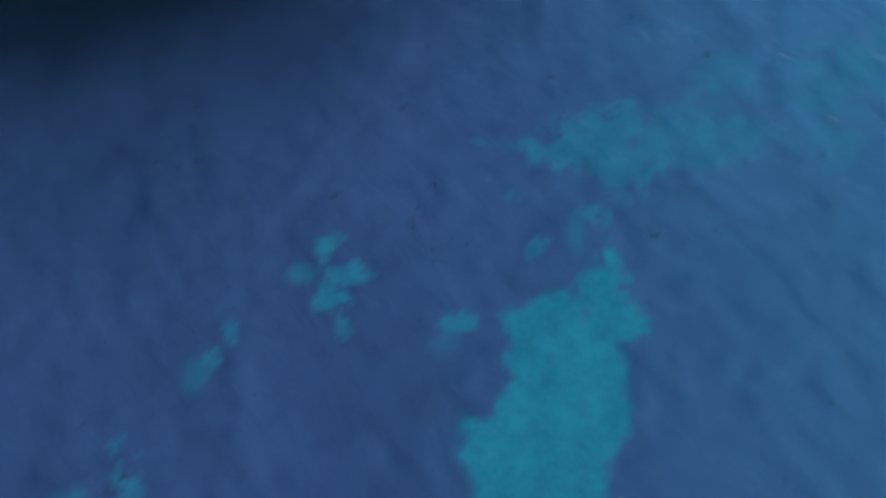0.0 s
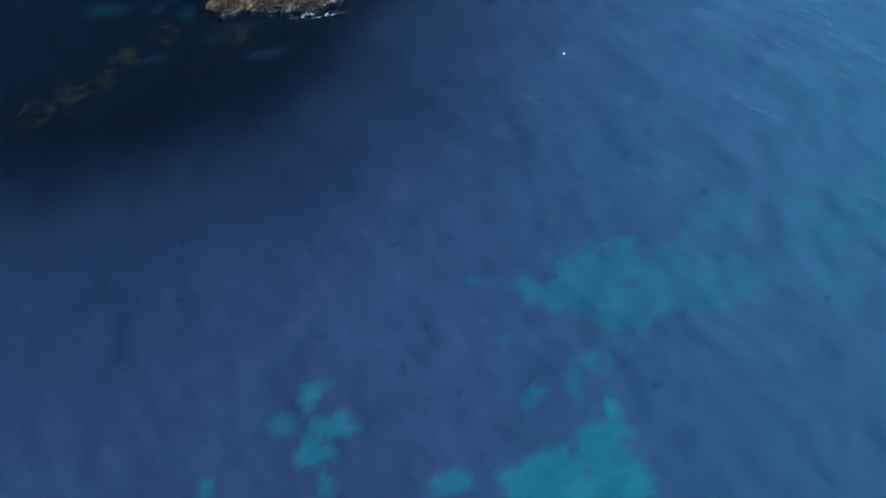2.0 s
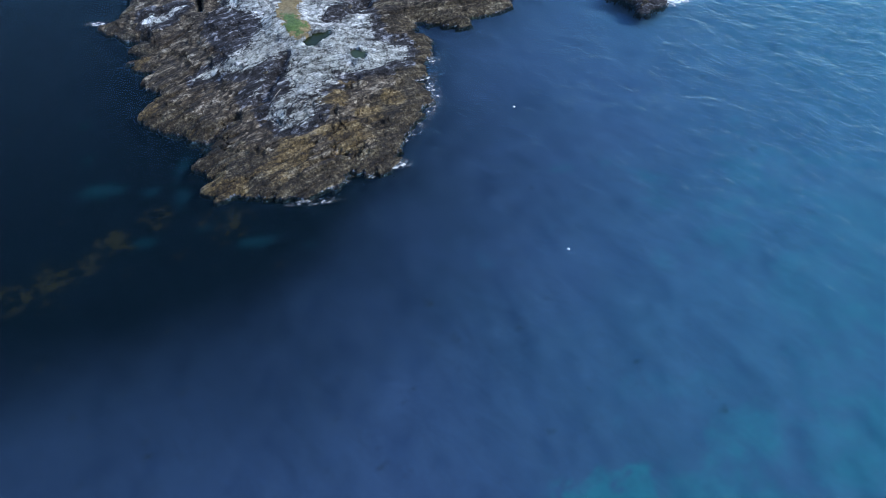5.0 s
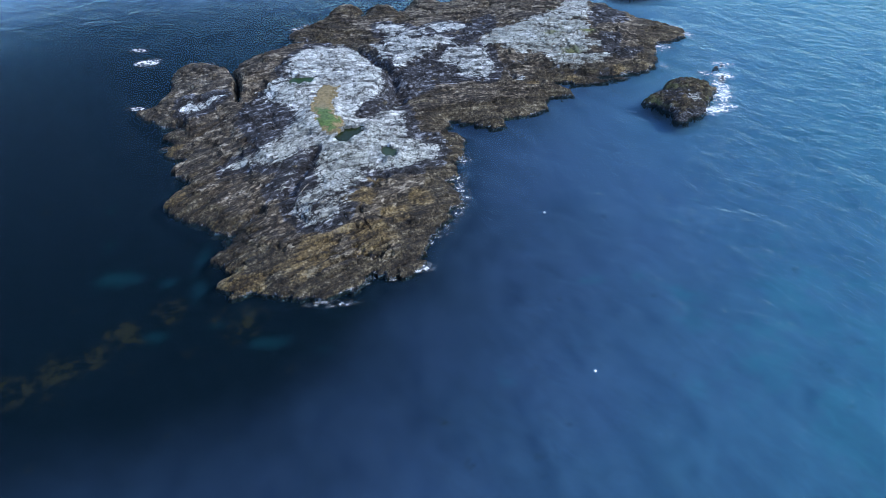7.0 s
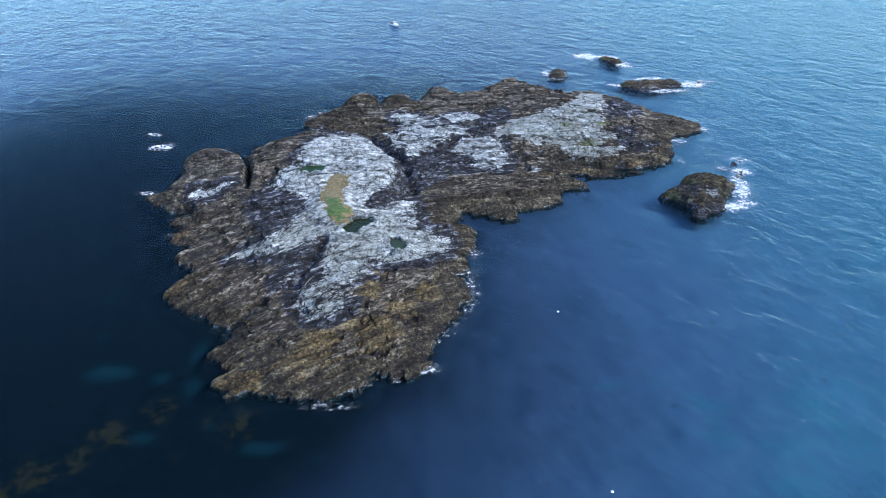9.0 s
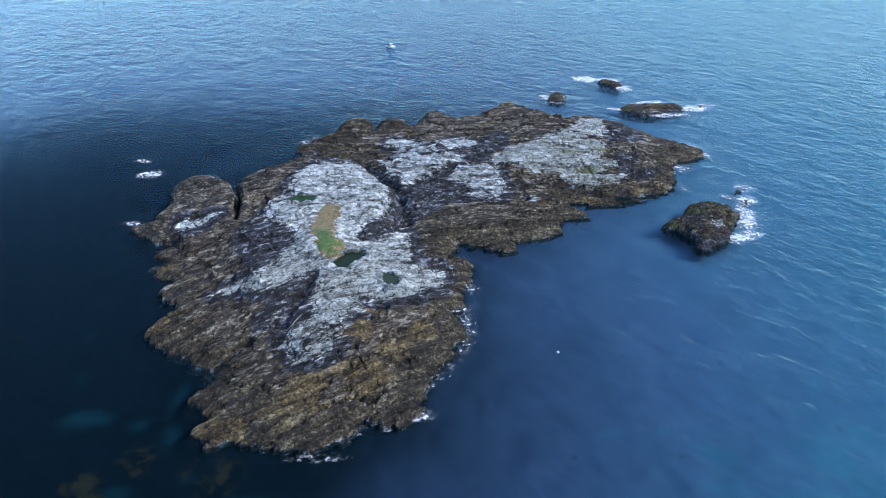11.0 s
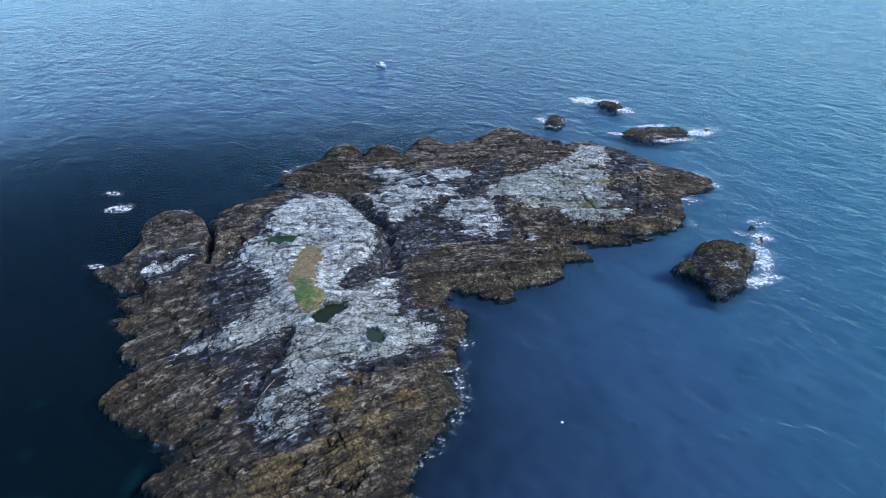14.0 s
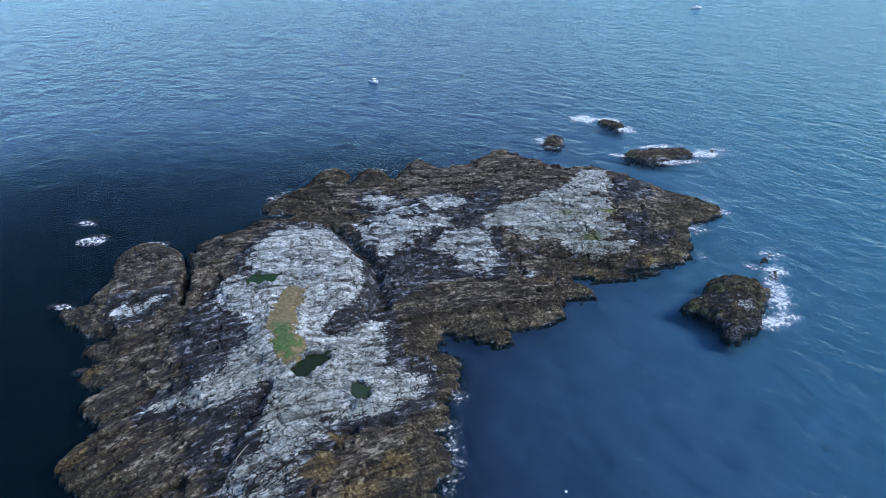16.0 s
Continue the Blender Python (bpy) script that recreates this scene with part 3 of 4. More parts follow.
def make_shore():
    """Distance to the joint shoreline of all the masses on a coarse grid, positive inside."""
    x, y = np.meshgrid(SHORE_X + SHORE_STEP * np.arange(211), SHORE_Y + SHORE_STEP * np.arange(216))
    rim = []
    for key, outline in MASSES.items():
        pts = np.array(outline, float)
        run = np.concatenate([a + (b - a) * np.linspace(0, 1, max(3, int(np.hypot(*(b - a)) / 0.7)), endpoint=False)[:, None] for a, b in zip(pts, np.roll(pts, -1, 0))])
        free = np.ones(len(run), bool)
        for other, shape in MASSES.items():
            if other != key:
                free &= inside_distance(run[:, 0], run[:, 1], shape) < 0.2
        rim.append(run[free])
    best = np.full(x.shape, 1e9)
    for px, py in np.concatenate(rim):
        best = np.minimum(best, (x - px) ** 2 + (y - py) ** 2)
    inside = np.max(np.stack([inside_distance(x, y, v) for v in MASSES.values()]), 0) > 0
    return np.where(inside, np.sqrt(best), -np.sqrt(best))


SHORE = make_shore()


def shore_distance(x, y):
    fx = np.clip((x - SHORE_X) / SHORE_STEP, 0, SHORE.shape[1] - 1.001)
    fy = np.clip((y - SHORE_Y) / SHORE_STEP, 0, SHORE.shape[0] - 1.001)
    ix, iy = fx.astype(int), fy.astype(int)
    fx, fy = fx - ix, fy - iy
    return (SHORE[iy, ix] * (1 - fx) + SHORE[iy, ix + 1] * fx) * (1 - fy) + (SHORE[iy + 1, ix] * (1 - fx) + SHORE[iy + 1, ix + 1] * fx) * fy


def islet_fields(x, y):
    """Height and cover of the islet."""
    s, u = strata(x, y)
    white = np.max(np.stack([inside_distance(x, y, v) for v in WHITE.values()]), 0)
    wavy = s + 0.8 * fbm(x, y, 5, 3, 7) + 0.3 * fbm(x, y, 1.2, 2, 8)
    ends = lattice(np.floor(wavy / 1.7), np.floor(u / 40), 6) + 0.6 * lattice(np.floor(wavy / 0.8 + 0.3), np.floor(u / 25), 16)
    rough = 0.9 * fbm(x, y, 9, 4, 5) + 0.9 * fbm(x, y, 2.2, 4, 9, 0.6) + 1.5 * (ends - 0.8)
    ds = {k: inside_distance(x, y, v) for k, v in MASSES.items()}
    d = shore_distance(x, y)
    dn = d + rough - 0.2
    top = weighted_height(x, y, SPOTS)
    rise = np.where(dn < 0, dn * 2.6, 0.60 * (1 - np.exp(-dn / 0.5)) + (0.30 + 0.55 * smooth(152, 164, y) + 0.30 * np.exp(-((x + 40) / 22) ** 2 - ((y - 118) / 14) ** 2)) * dn)
    z = -np.log(np.exp(-rise / 0.6) + np.exp(-top / 0.6)) * 0.6
    strength = 0.40 + 0.60 * smooth(0, 6, dn)
    z = z + strength * (beds(x, y) * (0.85 + 0.5 * fbm(x, y, 20, 2, 51)) + 0.38 * fbm(x, y, 6, 4, 61, 0.6))
    step = 1.5
    q = (z + 1.2 * fbm(x, y, 14, 3, 67)) / step
    k = np.floor(q)
    z = z + (0.50 - 0.34 * smooth(-3, 3, white)) * smooth(1, 4, dn) * ((k + smooth(0.36, 0.60, q - k)) - q) * step
    # the cleft behind the headland
    cleft = np.exp(-((x + 54.6 + 0.24 * (y - 104) + 0.18 * np.maximum(y - 106, 0) + 0.8 * fbm(x, y, 5, 2, 99)) / (0.75 + 0.05 * np.maximum(y - 112, 0))) ** 2) * smooth(88, 95, y)
    z = z - cleft * np.maximum(z + 1.0, 0)
    gully = np.zeros(x.shape)
    bend = 0.9 * fbm(x, y, 3.5, 3, 68)
    for pts, half, depth in GULLIES:
        near = np.maximum(line_distance(x, y, pts) + bend, 0) / half
        dip = np.exp(-near ** 2)
        z = z - dip * np.clip(z + 0.8, 0, depth)
        gully = np.maximum(gully, np.exp(-(near / 1.5) ** 2))
    for outline, level in POOLS:
        r = inside_distance(x, y, outline) + 0.9 * fbm(x, y, 1.6, 3, 86, 0.65)
        z = z + (level + 0.40 + 0.80 * fbm(x, y, 1.2, 3, 82) - z) * smooth(-3.2, -0.5, r)
        z = z + (np.minimum(z, level - 0.35) - z) * smooth(-0.15, 0.15, r)
    g = inside_distance(x, y, GRASS_PLAN)
    z = z + (weighted_height(x, y, SPOTS) + 0.15 * fbm(x, y, 4, 3, 83) - z) * smooth(-1.0, 1.5, g)
    hem = 1.3 * fbm(u * 0.3, s, 3, 4, 91, 0.6) + 0.6 * fbm(x, y, 5, 3, 92)
    white_mask = np.clip(0.54 + 0.20 * (white + 0.5 * hem) + 0.08 * smooth(104, 112, y), 0, 1) * (1 - 0.22 * (inside_distance(x, y, WHITE["tail"]) > 0))
    lichen = smooth(-3, 3, inside_distance(x, y, WHITE["east"]) + 2 * fbm(x, y, 8, 3, 93))
    lichen = np.maximum(lichen, 0.8 * smooth(80, 62, y))
    moss = np.zeros(x.shape)
    for px, py, ra, rb, k in ((39.5, 132, 2.6, 2.4, 1.0), (34, 121.5, 4, 2.2, 0.7), (29.5, 130, 3.5, 2.5, 0.6), (31.5, 147.5, 3, 2, 0.8), (34, 134, 6, 4, 0.35)):
        moss = np.maximum(moss, k * np.exp(-((x - px) / ra) ** 2 - ((y - py) / rb) ** 2))
    white_mask = np.maximum(white_mask * (1 - 0.8 * gully), 0.75 * np.exp(-((x - 18.2) / 2.6) ** 2 - ((y - 105.6) / 1.8) ** 2))
    bare = np.max(np.stack([inside_distance(x, y, v) for v in DARK_ROCK.values()]), 0)
    ring = np.max(np.stack([inside_distance(x, y, WHITE[k]) for k in ("crest", "crest_west", "tail", "saddle", "saddle_east", "saddle_north", "ledge", "headland")]), 0)
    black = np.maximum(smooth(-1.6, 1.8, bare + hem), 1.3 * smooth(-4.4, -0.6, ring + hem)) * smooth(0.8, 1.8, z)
    # gullies darkened in colour as well as carved, deepening their shade
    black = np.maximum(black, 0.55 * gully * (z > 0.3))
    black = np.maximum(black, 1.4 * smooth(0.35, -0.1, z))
    weed = smooth(3.4, 1.5, z + 0.8 * fbm(x, y, 6, 3, 95)) * (1 - 0.55 * smooth(-36, -52, x) * smooth(48, 58, y))
    weed = np.maximum(weed, 0.36 * smooth(150, 160, y) * smooth(34, 26, x))
    ochre = np.zeros(x.shape)
    for px, py, r, k in ((-23, 31, 6, 1.0), (-15, 36, 6, .95), (-10, 43, 5, .6), (-17.5, 46, 4.5, 1.1), (-15, 53, 3, .8), (-5, 49, 3, .7), (-26, 27, 5, .75), (-38, 24, 4, 1.5), (-33, 22.5, 3, 1.1), (-57, 50, 4, 1.5), (-56, 56, 3, 1.0),
                         (-47, 39.5, 3.5, 1.4), (-40, 28, 2.5, 1.0), (-62, 71, 3.5, .8), (-30, 33, 5, .4), (20, 104, 6, .5), (32, 110, 6, .55), (46, 114, 4, .5), (53, 121, 4, .4), (-52, 84, 5, .25), (15, 98, 5, .35)):
        ochre = np.maximum(ochre, k * np.exp(-((x - px) ** 2 + (y - py) ** 2) / (r * r)))
    ochre = ochre + 0.7 * smooth(0.15, 0.5, ochre) * fbm(u * 0.3, s, 3.0, 4, 97, 0.6)
    black = black * (1 - 0.75 * smooth(0.6, 1.0, ochre) * smooth(0.0, 0.25, z))
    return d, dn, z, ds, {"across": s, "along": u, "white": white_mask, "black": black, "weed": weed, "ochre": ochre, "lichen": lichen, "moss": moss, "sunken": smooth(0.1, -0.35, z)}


SAND_PLAN = [(10.4, -63.8), (11.5, -63.5), (11.8, -68.1), (12.9, -67.8), (13.8, -62.2), (18.1, -56.1), (19.4, -60.3), (19, -65.7), (21.7, -69), (21.1, -70.4), (18.1, -71.5), (16.6, -78.8), (14.2, -82.4), (12, -87.7), (10, -94), (-1, -94),
             (-1.7, -86.6), (-3.7, -81.6), (-2.8, -77.2), (1.1, -76.9), (2.6, -75), (2.3, -71.5), (4, -68.8), (4, -65.9)]


# ---- sea and seabed ----
def build_sea():
    # ring sheet that reaches the horizon, finer near the islet
    steps = np.concatenate((-np.geomspace(4500, 260, 9), np.linspace(-220, 220, 89), np.geomspace(260, 4500, 9)))
    x, y = np.meshgrid(steps, steps + 100)
    lee = np.exp(-((x + 105) / 60) ** 2 - ((y - 75) / 75) ** 2) + 0.45 * np.exp(-((x + 60) / 50) ** 2 - ((y - 10) / 36) ** 2) + 0.28 * np.exp(-((x + 85) / 70) ** 2 - ((y - 150) / 55) ** 2) + 0.12 * np.exp(-((x - 18) / 22) ** 2 - ((y - 68) / 32) ** 2)
    wind = (1 - 0.80 * np.clip(lee, 0, 1)) * (1 + 0.25 * smooth(150, 290, y))
    me = grid_mesh("water", x, y, np.zeros(x.shape), np.ones((x.shape[0] - 1, x.shape[1] - 1), bool), WATER, {"wind": wind}, True)
    tagged(new("water", me), "rippled deep blue sea water round the rocky islet", "sea", kind="structure")
    fine = np.concatenate((-np.geomspace(4500, 240, 7), np.arange(-200, 130.1, 0.75), np.geomspace(200, 4500, 7)))
    x, y = np.meshgrid(fine, fine + 40)
    d = np.max(np.stack([inside_distance(x, y, v) for v in MASSES.values()]), 0)
    wob = fbm(x, y, 22, 4, 201)
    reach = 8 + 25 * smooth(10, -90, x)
    kelp_and_gloom = (0.26 + 0.60 * smooth(0, -40, x)) * np.exp(-(np.maximum(-d, 0) / reach))
    # broad western dark: kelp plus the dim sky's reflection, put into the seabed colour
    kelp_and_gloom = kelp_and_gloom + 0.12 * smooth(60, -40, x) + 0.48 * np.exp(-((x + 93) / 62) ** 2 - ((y - 38) / 52) ** 2) + 0.20 * np.exp(-((x + 52) / 55) ** 2 - ((y - 2) / 32) ** 2) + 1.2 * np.exp(-((x + 125) / 80) ** 2 - ((y - 90) / 85) ** 2) + 0.75 * np.exp(-((x + 75) / 75) ** 2 - ((y - 150) / 60) ** 2)
    kelp_and_gloom = kelp_and_gloom + 0.17 * np.exp(-((x - 12) / 26) ** 2 - ((y - 36) / 45) ** 2) + 0.11 * np.exp(-((x + 18) / 28) ** 2 - ((y + 8) / 22) ** 2)
    kelp_and_gloom = np.clip(kelp_and_gloom + 0.12 * wob, 0, 1) * smooth(-215, -120, x) * smooth(230, 150, y)
    n1, n2 = fbm(x, y, 10, 4, 211), fbm(x, y, 3.5, 4, 221, 0.65)
    # pale sand to the east, raised to carry some of the sky's sheen too
    pale = 0.35 * smooth(12, 150, x + 26 * smooth(40, -20, y) + 10 * wob)
    sky_sheen = smooth(0, 120, x + 24 * smooth(40, -20, y) + 10 * wob) * (0.75 + 0.25 * smooth(-60, 30, y))
    sand = np.maximum(pale, 0.92 * smooth(-0.9, 1.0, inside_distance(x, y, SAND_PLAN) + 1.2 * n1 + 2.3 * n2))
    for px, py, ra, rb, k in ((-18.1, -53.8, 1.7, 2.4, 0.62), (-15.5, -58.0, 2.4, 1.4, 0.62), (-17.6, -61.6, 2.2, 1.8, 0.72), (-16.4, -65.5, 1.0, 2.4, 0.55), (-21.3, -57.6, 1.8, 1.2, 0.42), (-30.0, -64.6, 2.0, 2.4, 0.62), (-31.3, -67.2, 1.6, 1.6, 0.55),
                             (-33.6, -70.1, 1.8, 2.6, 0.40), (-40.6, -81.6, 2.2, 2.8, 0.55), (-46, -84, 3, 2, 0.45), (9, -56.4, 1.8, 2.4, 0.62), (14, -56.0, 1.6, 4.0, 0.45), (-1.9, -66.1, 2.2, 1.2, 0.62), (-4, -69, 2.4, 1.6, 0.30), (18.5, -42, 9, 7, 0.55),
                             (8.5, -40, 4, 3.5, 0.30), (38, -42, 15, 8, 0.46), (62, -32, 30, 20, 0.46), (36, -22, 22, 8, 0.18), (78, 0, 36, 36, 0.30)):
        r = np.sqrt(((x - px) / ra) ** 2 + ((y - py) / rb) ** 2) + (1.0 * n1 + 0.5 * n2 if k < 0.5 else 1.5 * n2 + 0.6 * n1)
        edge = 0.45 if k > 0.5 else 0.7
        sand = np.maximum(sand, k * smooth(1.0 + edge / 2, 1.0 - edge, r))
    for px, py, ra, rb in ((-43.5, 25, 1.8, 3.0), (-45.5, 33, 0.9, 3.2), (-28, 12.5, 2.6, 1.0), (-50, 28, 1.5, 1.2), (-38, 16, 1.6, 0.9), (-66, 40, 2, 2), (-60, 30, 3, 1.5), (-48, 14, 2.5, 1.2), (-20, 11, 2.0, 1.0), (-70, 52, 1.5, 2.5)):
        sand = np.maximum(sand, 0.075 * smooth(1.6, 0.0, np.sqrt(((x - px) / ra) ** 2 + ((y - py) / rb) ** 2) + 1.3 * n2 + 0.8 * n1))
    reef = np.zeros(x.shape)
    for px, py, r in ((-53, 15, 3.5), (-57, 9.5, 3.0), (-61, 6, 4.0), (-48, 20, 3.0), (-34, 16, 4.0), (-66, 2, 4.0)):
        reef = np.maximum(reef, smooth(0.25, 0.6, np.exp(-((x - px) ** 2 + (y - py) ** 2) / (r * r)) + 0.6 * n2))
    z = -3.2 + 1.4 * smooth(-16, 0, d) + 0.4 * wob
    z = z + (np.maximum(z, -0.75) - z) * smooth(-3.5, -0.5, d)
    me = grid_mesh("seabed", x, y, z, np.ones((x.shape[0] - 1, x.shape[1] - 1), bool), SEABED, {"kelp_and_gloom": kelp_and_gloom, "sand": sand, "reef": reef, "sky_sheen": sky_sheen}, True)
    tagged(new("seabed", me), "seabed of kelp and sand patches, with sky gloom and sheen in its colour", "seabed", kind="structure")


build_sea()


# ---- the islet ----
CELL = 0.2


def build_islet():
    x, y = np.meshgrid(np.arange(-84, 78, CELL), np.arange(13, 184, CELL))
    d, dn, z, ds, cover = islet_fields(x, y)
    base = tagged(new("rocky_islet"), "bare bedded rock islet with whitened crest and weedy brown shore", "islet")
    labels = {"west_headland": "brown rocky headland split off by a narrow cleft", "main_crest": "high crest whitened by droppings and lichen",
              "south_shelf": "low brown shelf with ochre weed", "middle_saddle": "low dark saddle of broken rock", "east_ridge": "grey lichen-covered ridge with a dark cliff",
              "north_ledge": "dark brown ledges and knobs on the far shore"}
    owner = np.argmax(np.stack(list(ds.values())), 0)[:-1, :-1]
    low = np.maximum.reduce((z[:-1, :-1], z[1:, :-1], z[:-1, 1:], z[1:, 1:])) > -1.6
    for i, key in enumerate(ds):
        keep = low & (owner == i)
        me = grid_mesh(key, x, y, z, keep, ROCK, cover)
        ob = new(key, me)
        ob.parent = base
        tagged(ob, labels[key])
    return base


ISLET = build_islet()


def sea_rock(name, outline, height, label, seed, skew=(0, 0), cell=0.3, pale=(0, 0), soft_rim=0.5, green=0.25):
    """A rock standing in the sea, from its outline at the waterline."""
    pts = np.array(outline, float)
    lo, hi = pts.min(0) - 3, pts.max(0) + 3
    x, y = np.meshgrid(np.arange(lo[0], hi[0], cell), np.arange(lo[1], hi[1], cell))
    d = inside_distance(x, y, outline)
    dn = d + 1.5 * fbm(x, y, 4, 4, seed, 0.62) - 0.5
    c = pts.mean(0)
    top = height * (1 + skew[0] * (x - c[0]) + skew[1] * (y - c[1]))
    rise = np.where(dn < 0, dn * 2.8, height * 0.60 * (1 - np.exp(-dn / soft_rim)) + 0.16 * dn)
    z = np.minimum(rise, np.maximum(top, 0.3)) + min(1.0, 0.3 + 0.35 * height) * (0.75 * beds(x, y) + 0.9 * fbm(x, y, 2.5, 4, seed + 3, 0.65)) * smooth(-1, 2, dn)
    low = np.maximum.reduce((z[:-1, :-1], z[1:, :-1], z[:-1, 1:], z[1:, 1:])) > -0.6
    zero = np.zeros(x.shape)
    s, u = strata(x, y)
    # black: wet waterline band, and painted undercut shade low on the south side
    cover = {"across": s, "along": u, "white": 0.85 * np.exp(-((x - pale[0]) ** 2 + (y - pale[1]) ** 2) / 5.0), "black": 1.2 * smooth(0.5, 0.0, z) + 1.3 * smooth(1.7, 0.9, z) * smooth(-4, -8, y - c[1]) + 0.15 + 0.6 * fbm(x, y, 5, 3, seed + 7) + 0.6 * np.exp(-((x - pale[0]) ** 2 + (y - pale[1]) ** 2) / 18.0), "weed": zero + 0.9, "ochre": 0.18 + 0.5 * fbm(x, y, 4, 3, seed + 9), "moss": green + 0.9 * fbm(x, y, 5, 3, seed + 11), "sunken": smooth(0.1, -0.35, z)}
    me = grid_mesh(name, x, y, z, low, ROCK, cover, origin=(c[0], c[1], 0))
    ob = new(name, me)
    ob.location = (c[0], c[1], 0)
    return tagged(ob, label, "rock", "rocks off the islet")


STACK = [(51.4, 100.2), (47.6, 97.6), (48.2, 95.4), (51.3, 94.6), (53.4, 91.2), (54.4, 88.6), (53.7, 86.2), (56.7, 85.5), (59.2, 87.6), (61.3, 88.7), (64.5, 94.4), (68, 99.5), (69.4, 104.5), (67.4, 109), (64.5, 110.6), (60.5, 110.4), (56, 106.6)]
sea_rock("offshore_rock", STACK, 2.0, "brown weedy rock stack with undercut shade painted on its south foot", 301, (0.015, -0.012), 0.22, (61.2, 95.4), 1.1, 0.50)
sea_rock("skerry", [(53, 188), (56, 191), (63.4, 193), (75, 195), (76.5, 188), (67, 181.5), (59.6, 181), (55, 184)], 0.9, "long low brown skerry ringed by white foam", 311)
sea_rock("skerry", [(52, 222.5), (55, 224), (59, 220), (60.5, 216), (57, 213), (53.5, 217)], 1.0, "small low skerry washed by breaking waves", 321)
sea_rock("sea_rock", [(29.8, 201), (31, 205.5), (35, 206.5), (37.6, 203), (37, 198), (33.5, 195), (30.4, 197)], 1.1, "small brown rock standing alone in the sea", 331)
sea_rock("sea_rock", [(74.5, 121), (76, 125), (77.5, 124.5), (77, 121.5)], 0.9, "little dark rock in white surf", 361, cell=0.2)
sea_rock("sea_rock", [(72, 118), (73.5, 120.5), (74.6, 119.8), (74, 117.8)], 0.5, "little dark rock in white surf", 371, cell=0.2)
sea_rock("sea_rock", [(80.5, 190.5), (83, 193), (85, 191.5), (83, 189.8)], 0.7, "little dark rock in white surf", 381, cell=0.25)
sea_rock("sea_rock", [(72, 111), (72.6, 113.4), (74.4, 113.2), (74.2, 110.8)], 0.6, "little dark rock in white surf", 391, cell=0.2)
sea_rock("sea_rock", [(67, 93.6), (67.4, 95.8), (69, 95.6), (68.8, 93.4)], 0.5, "little dark rock in white surf", 401, cell=0.2)


# ---- turf, pools and loose slabs on the islet ----
def build_grass():
    """Short turf that fills a hollow of the crest, green below and straw-coloured above."""
    pts = np.array(GRASS_PLAN)
    lo, hi = pts.min(0) - 1.5, pts.max(0) + 1.5
    x, y = np.meshgrid(np.arange(lo[0], hi[0], 0.13), np.arange(lo[1], hi[1], 0.13))
    g = inside_distance(x, y, GRASS_PLAN) + 0.9 * fbm(x, y, 2.2, 4, 403, 0.7) + 1.5 * fbm(x, y, 0.9, 3, 407, 0.75) + 0.15
    z = islet_fields(x, y)[2] + 0.16 * smooth(-0.3, 0.6, g) + 0.08 * fbm(x, y, 0.9, 2, 405)
    straw = np.clip(smooth(74, 82, y) + smooth(1.2, 0.2, g) + 0.5 * smooth(-26.5, -24.5, x), 0, 1)
    me = grid_mesh("grass_patch", x, y, z, (g > 0)[:-1, :-1], GRASS, {"straw": straw}, True)
    tagged(new("grass_patch", me), "short green and straw-coloured turf on the rock crest", "grass", kind="stuff")


build_grass()
POOL = plain("pool_water", (0.012, 0.019, 0.007), 0.25, 0.3, 0.8)
POOL.node_tree.nodes["Principled BSDF"].inputs["Specular IOR Level"].default_value = 0.08

MURKY = plain("silted_pool_water", (0.026, 0.040, 0.022), 0.3, 0.4, 1.2)
MURKY.node_tree.nodes["Principled BSDF"].inputs["Specular IOR Level"].default_value = 0.08


def build_pool(outline, level, water):
    """Still water that fills a hollow: a sheet with depth, trimmed by the rock round it."""
    px, py = np.mean(outline, 0)
    n = len(outline)
    bm = bmesh.new()
    ring = []
    for i in range(n * 4):
        (ax, ay), (bx, by) = outline[i // 4], outline[(i // 4 + 1) % n]
        f = i % 4 / 4
        x, y = ax + (bx - ax) * f - px, ay + (by - ay) * f - py
        k = 1 + (0.5 + 0.12 * math.sin(2.3 * i + px)) / math.hypot(x, y)
        ring.append(bm.verts.new((x * k, y * k, 0)))
    rim = bm.faces.new(ring)
    low = bmesh.ops.extrude_face_region(bm, geom=[rim])
    for v in (e for e in low["geom"] if isinstance(e, bmesh.types.BMVert)):
        v.co = (v.co.x * 0.8, v.co.y * 0.8, -0.3)
    bmesh.ops.recalc_face_normals(bm, faces=bm.faces)
    me = bpy.data.meshes.new("rock_pool")
    bm.to_mesh(me)
    bm.free()
    me.materials.append(water)
    ob = new("rock_pool", me)
    ob.matrix_world = pose(px, py, level)
    tagged(ob, "still dark green water in a hollow of the rock", "pool", "rock pools on the crest")


ALGAL = plain("algal_pool_water", (0.014, 0.034, 0.008), 0.3, 0.4, 1.0)
ALGAL.node_tree.nodes["Principled BSDF"].inputs["Specular IOR Level"].default_value = 0.08
for pool, water in zip(POOLS, (ALGAL, POOL, MURKY)):
    build_pool(*pool, water)


